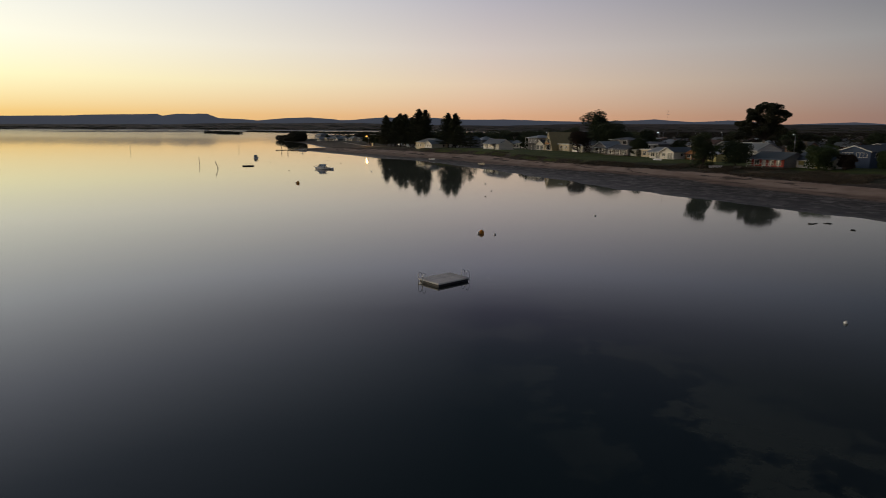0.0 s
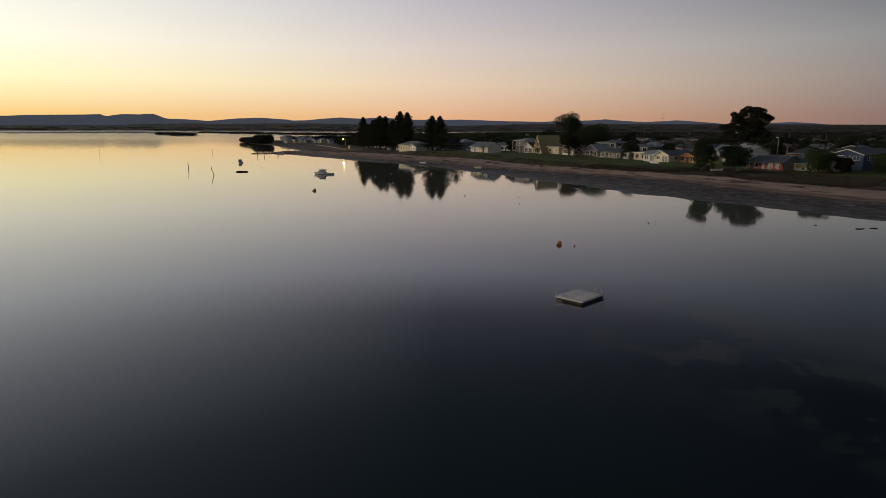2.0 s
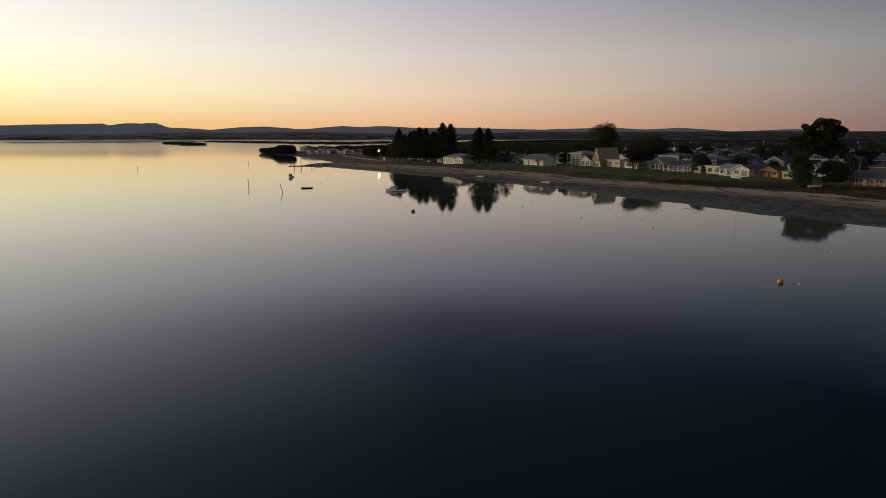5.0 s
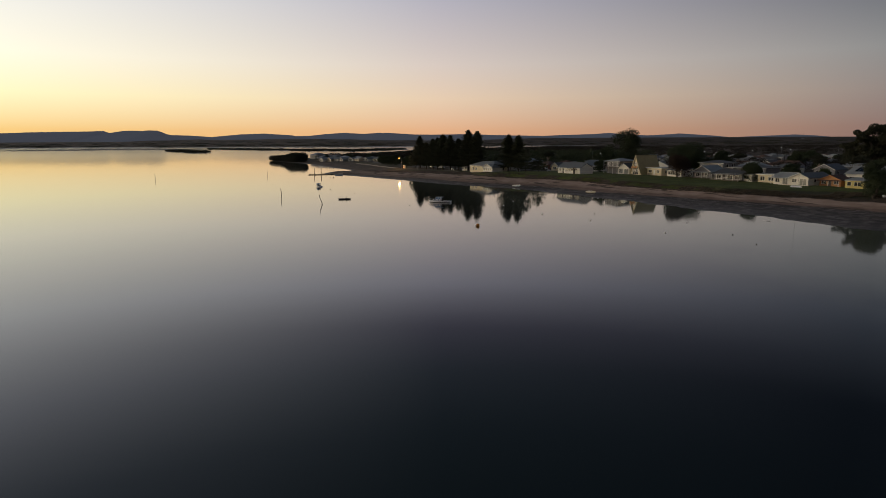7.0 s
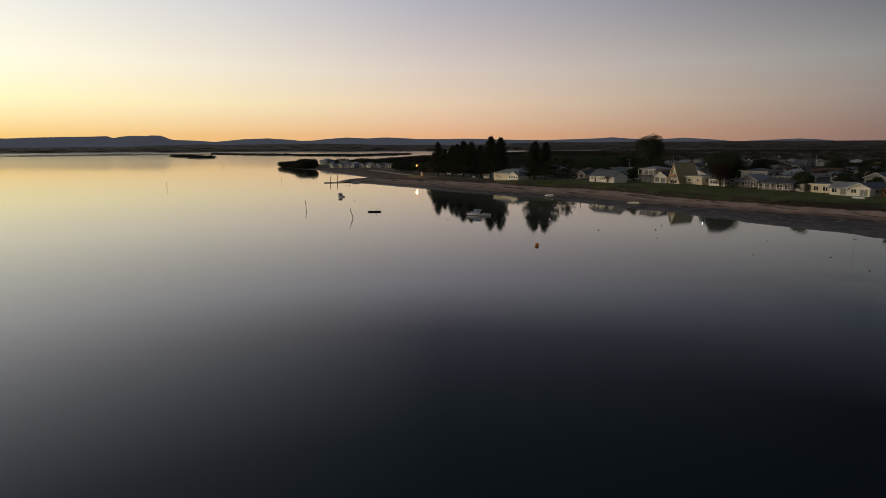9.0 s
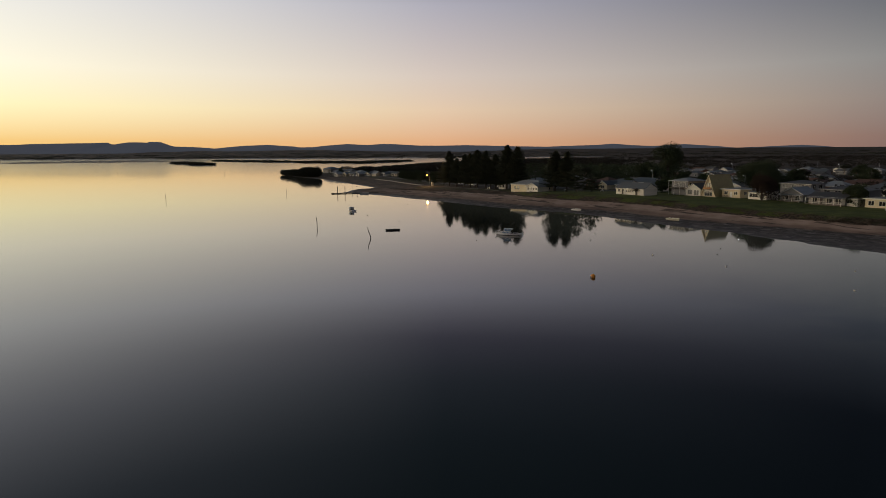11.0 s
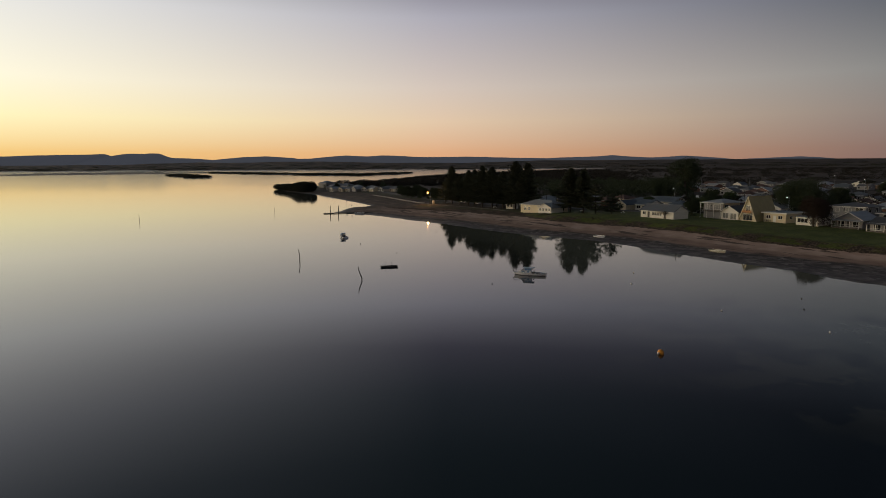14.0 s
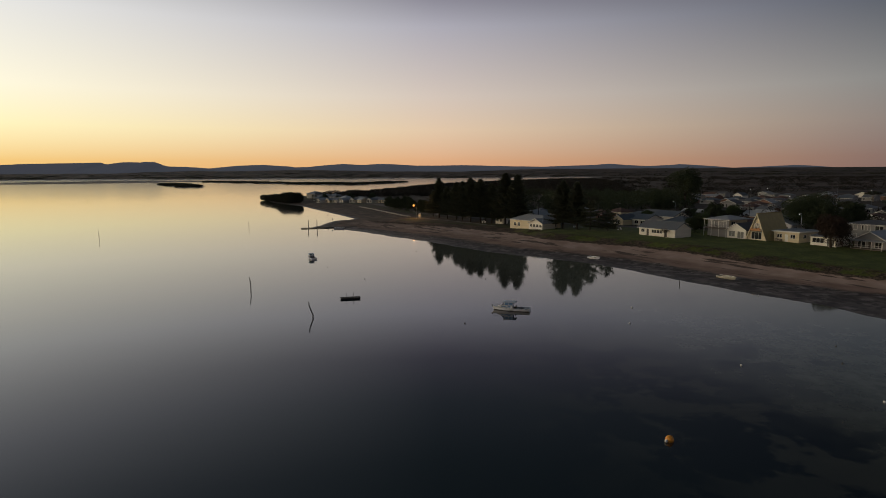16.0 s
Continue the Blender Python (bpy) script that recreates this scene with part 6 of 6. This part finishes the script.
def jetty():
    tip, root = Vector((-125.1, 355.0, 0)), Vector((-101.4, 360.3, 0))
    d = root - tip
    rot = math.degrees(math.atan2(d.y, d.x))
    t = thing("jetty", pose(tip.x, tip.y, 0, 0, 0, rot), "low dark timber jetty running into the bay", "jetty")
    n = int(d.length / 0.42)
    plank = part("plank", boxes((0.01, 0.4, -0.8, 0.8, 0.3, 0.36)), DARK_TIMBER, t)
    for k in range(1, n):
        same_part("plank", plank.data, t, pose(k * 0.42, 0, 0.004 * (k % 3)))
    for yy in (-0.6, 0.6):
        part("bearer", boxes((0, d.length, yy - 0.08, yy + 0.08, 0.08, 0.295)), DARK_TIMBER, t)
        for k in range(7):
            bm = bmesh.new()
            tube(bm, [(0.4 + k * 3.5, yy, -1.2), (0.4 + k * 3.5, yy, 0.08)], 0.11)
            part("pile", bm, DARK_TIMBER, t)
    for x in (3.2, 6.9):
        bm = bmesh.new()
        tube(bm, [(x, 1.05, -1.2), (x, 1.05, 3.6)], 0.16, 0.14, 8)
        part("tall_pile", bm, DARK_TIMBER, t, smooth=True)
    return t


jetty()
for x, y, h in ((-119.5, 390, 3.4), (-114.8, 374.8, 2.4)):
    t = thing("channel_marker", pose(x, y, max(ground_at(x, y), -0.6)), "thin post with a small round marker", "marker post", "marker posts")
    bm = bmesh.new()
    tube(bm, [(0, 0, -0.5), (0, 0, h)], 0.06, 0.05, 6)
    part("post", bm, DARK_TIMBER, t)
    bm = bmesh.new()
    lathe(bm, [(0.05, h - 0.1), (0.28, h + 0.02), (0.28, h + 0.3), (0.05, h + 0.42)], 10)
    part("topmark", bm, DARK_TRIM, t)


def shore_frame(x, y, rot):
    t = thing("timber_frame", place(x, y, rot), "low pale timber frame standing on the tidal mud", "frame")
    for px in (-0.85, 0.85):
        part("post", boxes((px - 0.05, px + 0.05, -0.05, 0.05, -0.3, 0.72)), TIMBER, t)
    part("crossbar", boxes((-0.98, 0.98, -0.06, 0.06, 0.724, 0.8)), TIMBER, t)


shore_frame(67.4, 140.0, -30)


def picnic_table(x, y, rot):
    t = thing("picnic_table", place(x, y, rot), "timber picnic table with benches on the lawn", "picnic table", "picnic tables")
    part("tabletop", boxes((-0.9, 0.9, -0.4, 0.4, 0.7, 0.76)), TIMBER, t)
    for s in (-1, 1):
        part("bench", boxes((-0.9, 0.9, s * 0.75 - 0.14, s * 0.75 + 0.14, 0.42, 0.47)), TIMBER, t)
        part("leg", boxes((s * 0.6 - 0.04, s * 0.6 + 0.04, -0.8, 0.8, 0.33, 0.41), (s * 0.6 - 0.04, s * 0.6 + 0.04, -0.35, -0.25, -0.1, 0.69), (s * 0.6 - 0.04, s * 0.6 + 0.04, 0.25, 0.35, -0.1, 0.69)), TIMBER, t)


for x, y, r in ((-10, 306, 20), (29.0, 258.5, -60), (40.0, 250.0, -50), (66, 169, -50)):
    picnic_table(x, y, r)


# ---- paths by the boat ramp ----
PATH_GREY = material("worn_asphalt", (0.075, 0.07, 0.068), 0.9, grain=0.2, scale=1, patch=0.5, second=(0.11, 0.1, 0.09))
PATH_PALE = material("pale_concrete", (0.32, 0.28, 0.24), 0.9, grain=0.15, scale=1, patch=0.4)


def strip(name, pts, width, rise, mat, label, depth=0.12):
    """A paved strip laid over the ground, with edges that go down into it."""
    fine = []
    for (ax, ay), (bx, by) in zip(pts, pts[1:]):
        n = max(1, int(math.hypot(bx - ax, by - ay) / 3))
        fine += [(ax + (bx - ax) * k / n, ay + (by - ay) * k / n) for k in range(n)]
    fine.append(pts[-1])
    bm = bmesh.new()
    rows = []
    for i, (x, y) in enumerate(fine):
        a, b = fine[max(i - 1, 0)], fine[min(i + 1, len(fine) - 1)]
        d = Vector((b[0] - a[0], b[1] - a[1], 0)).normalized()
        s = Vector((-d.y, d.x, 0)) * width / 2
        l, r = (x + s.x, y + s.y), (x - s.x, y - s.y)
        top = max(ground_at(*l), ground_at(*r), ground_at(x, y)) + rise
        rows.append([bm.verts.new((*l, top - depth - rise - 0.6)), bm.verts.new((*l, top)), bm.verts.new((*r, top)), bm.verts.new((*r, top - depth - rise - 0.6))])
    for p, q in zip(rows, rows[1:]):
        for k in range(3):
            bm.faces.new((p[k], p[k + 1], q[k + 1], q[k]))
    bm.faces.new(rows[0][::-1])
    bm.faces.new(rows[-1])
    ob = part(name, bm, mat)
    return tagged(ob, label, name, kind="structure")


strip("road", [(-140, 600), (-112, 540), (-90, 480), (-70, 425), (-52, 395), (-26, 362), (-2, 330), (10, 312)], 6.0, 0.1, PATH_GREY, "worn asphalt foreshore road behind the pines")
strip("pavement", [(-118, 505), (-104, 470), (-90, 432), (-80, 405)], 1.6, 0.3, PATH_PALE, "pale concrete seawall path to the boat ramp")
strip("pavement", [(-80, 402), (-64, 372), (-50, 347), (-43, 331)], 1.4, 0.12, PATH_GREY, "worn grey foreshore path")


def bench_seat(x, y, rot):
    t = thing("park_bench", place(x, y, rot), "pale slatted park bench on the reserve", "bench", "park benches")
    for k in range(3):
        part("seat_slat", boxes((-0.9, 0.9, -0.24 + k * 0.16, -0.11 + k * 0.16, 0.43, 0.47)), TRIM, t)
    for k in range(2):
        part("back_slat", boxes((-0.9, 0.9, 0.26, 0.3, 0.55 + k * 0.18, 0.69 + k * 0.18)), TRIM, t)
    for x0 in (-0.7, 0.7):
        part("leg", boxes((x0 - 0.03, x0 + 0.03, -0.22, 0.29, -0.1, 0.425), (x0 - 0.03, x0 + 0.03, 0.31, 0.35, -0.1, 0.9)), STEEL, t)


for x, y, r in ((-15.5, 312, 30), (-3, 300, 30), (-46, 352, 35)):
    bench_seat(x, y, r)


# ---- parked by the reserve ----
PAINTS = [(material("white_car_paint", (0.7, 0.7, 0.7), 0.3, patch=0.1), "white"), (material("silver_car_paint", (0.4, 0.41, 0.42), 0.3, 0.4, patch=0.1), "silver"), (material("dark_car_paint", (0.03, 0.035, 0.05), 0.3, patch=0.1), "dark blue")]
TYRE = material("rubber_tyre", (0.015, 0.015, 0.016), 0.85)
TAIL = material("red_lamp_plastic", (0.35, 0.02, 0.02), 0.3)


def parked_car(x, y, rot, paint):
    mat, word = paint
    t = thing("car", place(x, y, rot, 0.12), f"{word} car parked beside the foreshore road", "car", "parked cars")
    bm = bmesh.new()
    prof = [(-2.1, 0.35), (-2.15, 0.8), (-1.9, 0.95), (-1.3, 1.45), (0.4, 1.48), (1.0, 1.0), (2.0, 0.88), (2.15, 0.6), (2.1, 0.35)]
    left = [bm.verts.new((px, -0.85 if pz < 1.2 else -0.68, pz)) for px, pz in prof]
    right = [bm.verts.new((v.co.x, -v.co.y, v.co.z)) for v in left]
    bm.faces.new(left)
    bm.faces.new(right[::-1])
    for i in range(len(prof)):
        j = (i + 1) % len(prof)
        bm.faces.new((left[j], left[i], right[i], right[j]))
    part("body", bm, mat, t)
    for sgn in (-1, 1):
        bm = bmesh.new()
        quad = [(-1.45, 0.84, 1.0), (0.75, 0.84, 1.02), (0.3, 0.72, 1.38), (-1.15, 0.72, 1.38)]
        a = [bm.verts.new((px, sgn * (py + 0.02), pz)) for px, py, pz in quad]
        b = [bm.verts.new((px, sgn * (py - 0.05), pz)) for px, py, pz in quad]
        bm.faces.new(a)
        bm.faces.new(b[::-1])
        for i in range(4):
            j = (i + 1) % 4
            bm.faces.new((a[j], a[i], b[i], b[j]))
        part("side_window", bm, GLASS, t)
        part("tail_lamp", boxes((-2.2, -2.1, sgn * 0.72 - 0.1, sgn * 0.72 + 0.1, 0.72, 0.86)), TAIL, t)
        part("headlight", boxes((2.05, 2.17, sgn * 0.62 - 0.14, sgn * 0.62 + 0.14, 0.62, 0.76)), TRIM, t)
        for px in (-1.35, 1.35):
            bm = bmesh.new()
            tube(bm, [(px, sgn * 0.7, 0.32), (px, sgn * 0.9, 0.32)], 0.32, sides=14)
            wheel = part("wheel", bm, TYRE, t)
            bm = bmesh.new()
            tube(bm, [(px, sgn * 0.88, 0.32), (px, sgn * 0.92, 0.32)], 0.19, sides=10)
            part("rim", bm, STEEL, wheel)
    bm = bmesh.new()
    slab(bm, [(1.0, -0.72, 1.04), (1.0, 0.72, 1.04), (0.46, 0.62, 1.47), (0.46, -0.62, 1.47)], 0.03)
    part("windscreen", bm, GLASS, t)


for k, (x, y, r) in enumerate(((-52, 389, 130), (-38, 372, 128), (-19, 347, 124), (-58, 402, 120), (-1, 324, 120))):
    parked_car(x, y, r, PAINTS[k % 3])

hut = thing("pump_shed", place(-74.6, 394, -50), "tiny white shed beside the ramp light", "shed")
part("wall", boxes((-0.45, 0.45, -0.45, 0.45, -0.2, 1.9)), WHITE, hut)
bm = bmesh.new()
slab(bm, [(-0.55, -0.55, 1.98), (0.55, -0.55, 1.98), (0.55, 0.55, 2.15), (-0.55, 0.55, 2.15)], 0.08)
part("roof", bm, IRON_PALE, hut)
part("door", boxes((-0.3, 0.3, -0.49, -0.455, 0.0, 1.75)), GREY_WALL, hut)
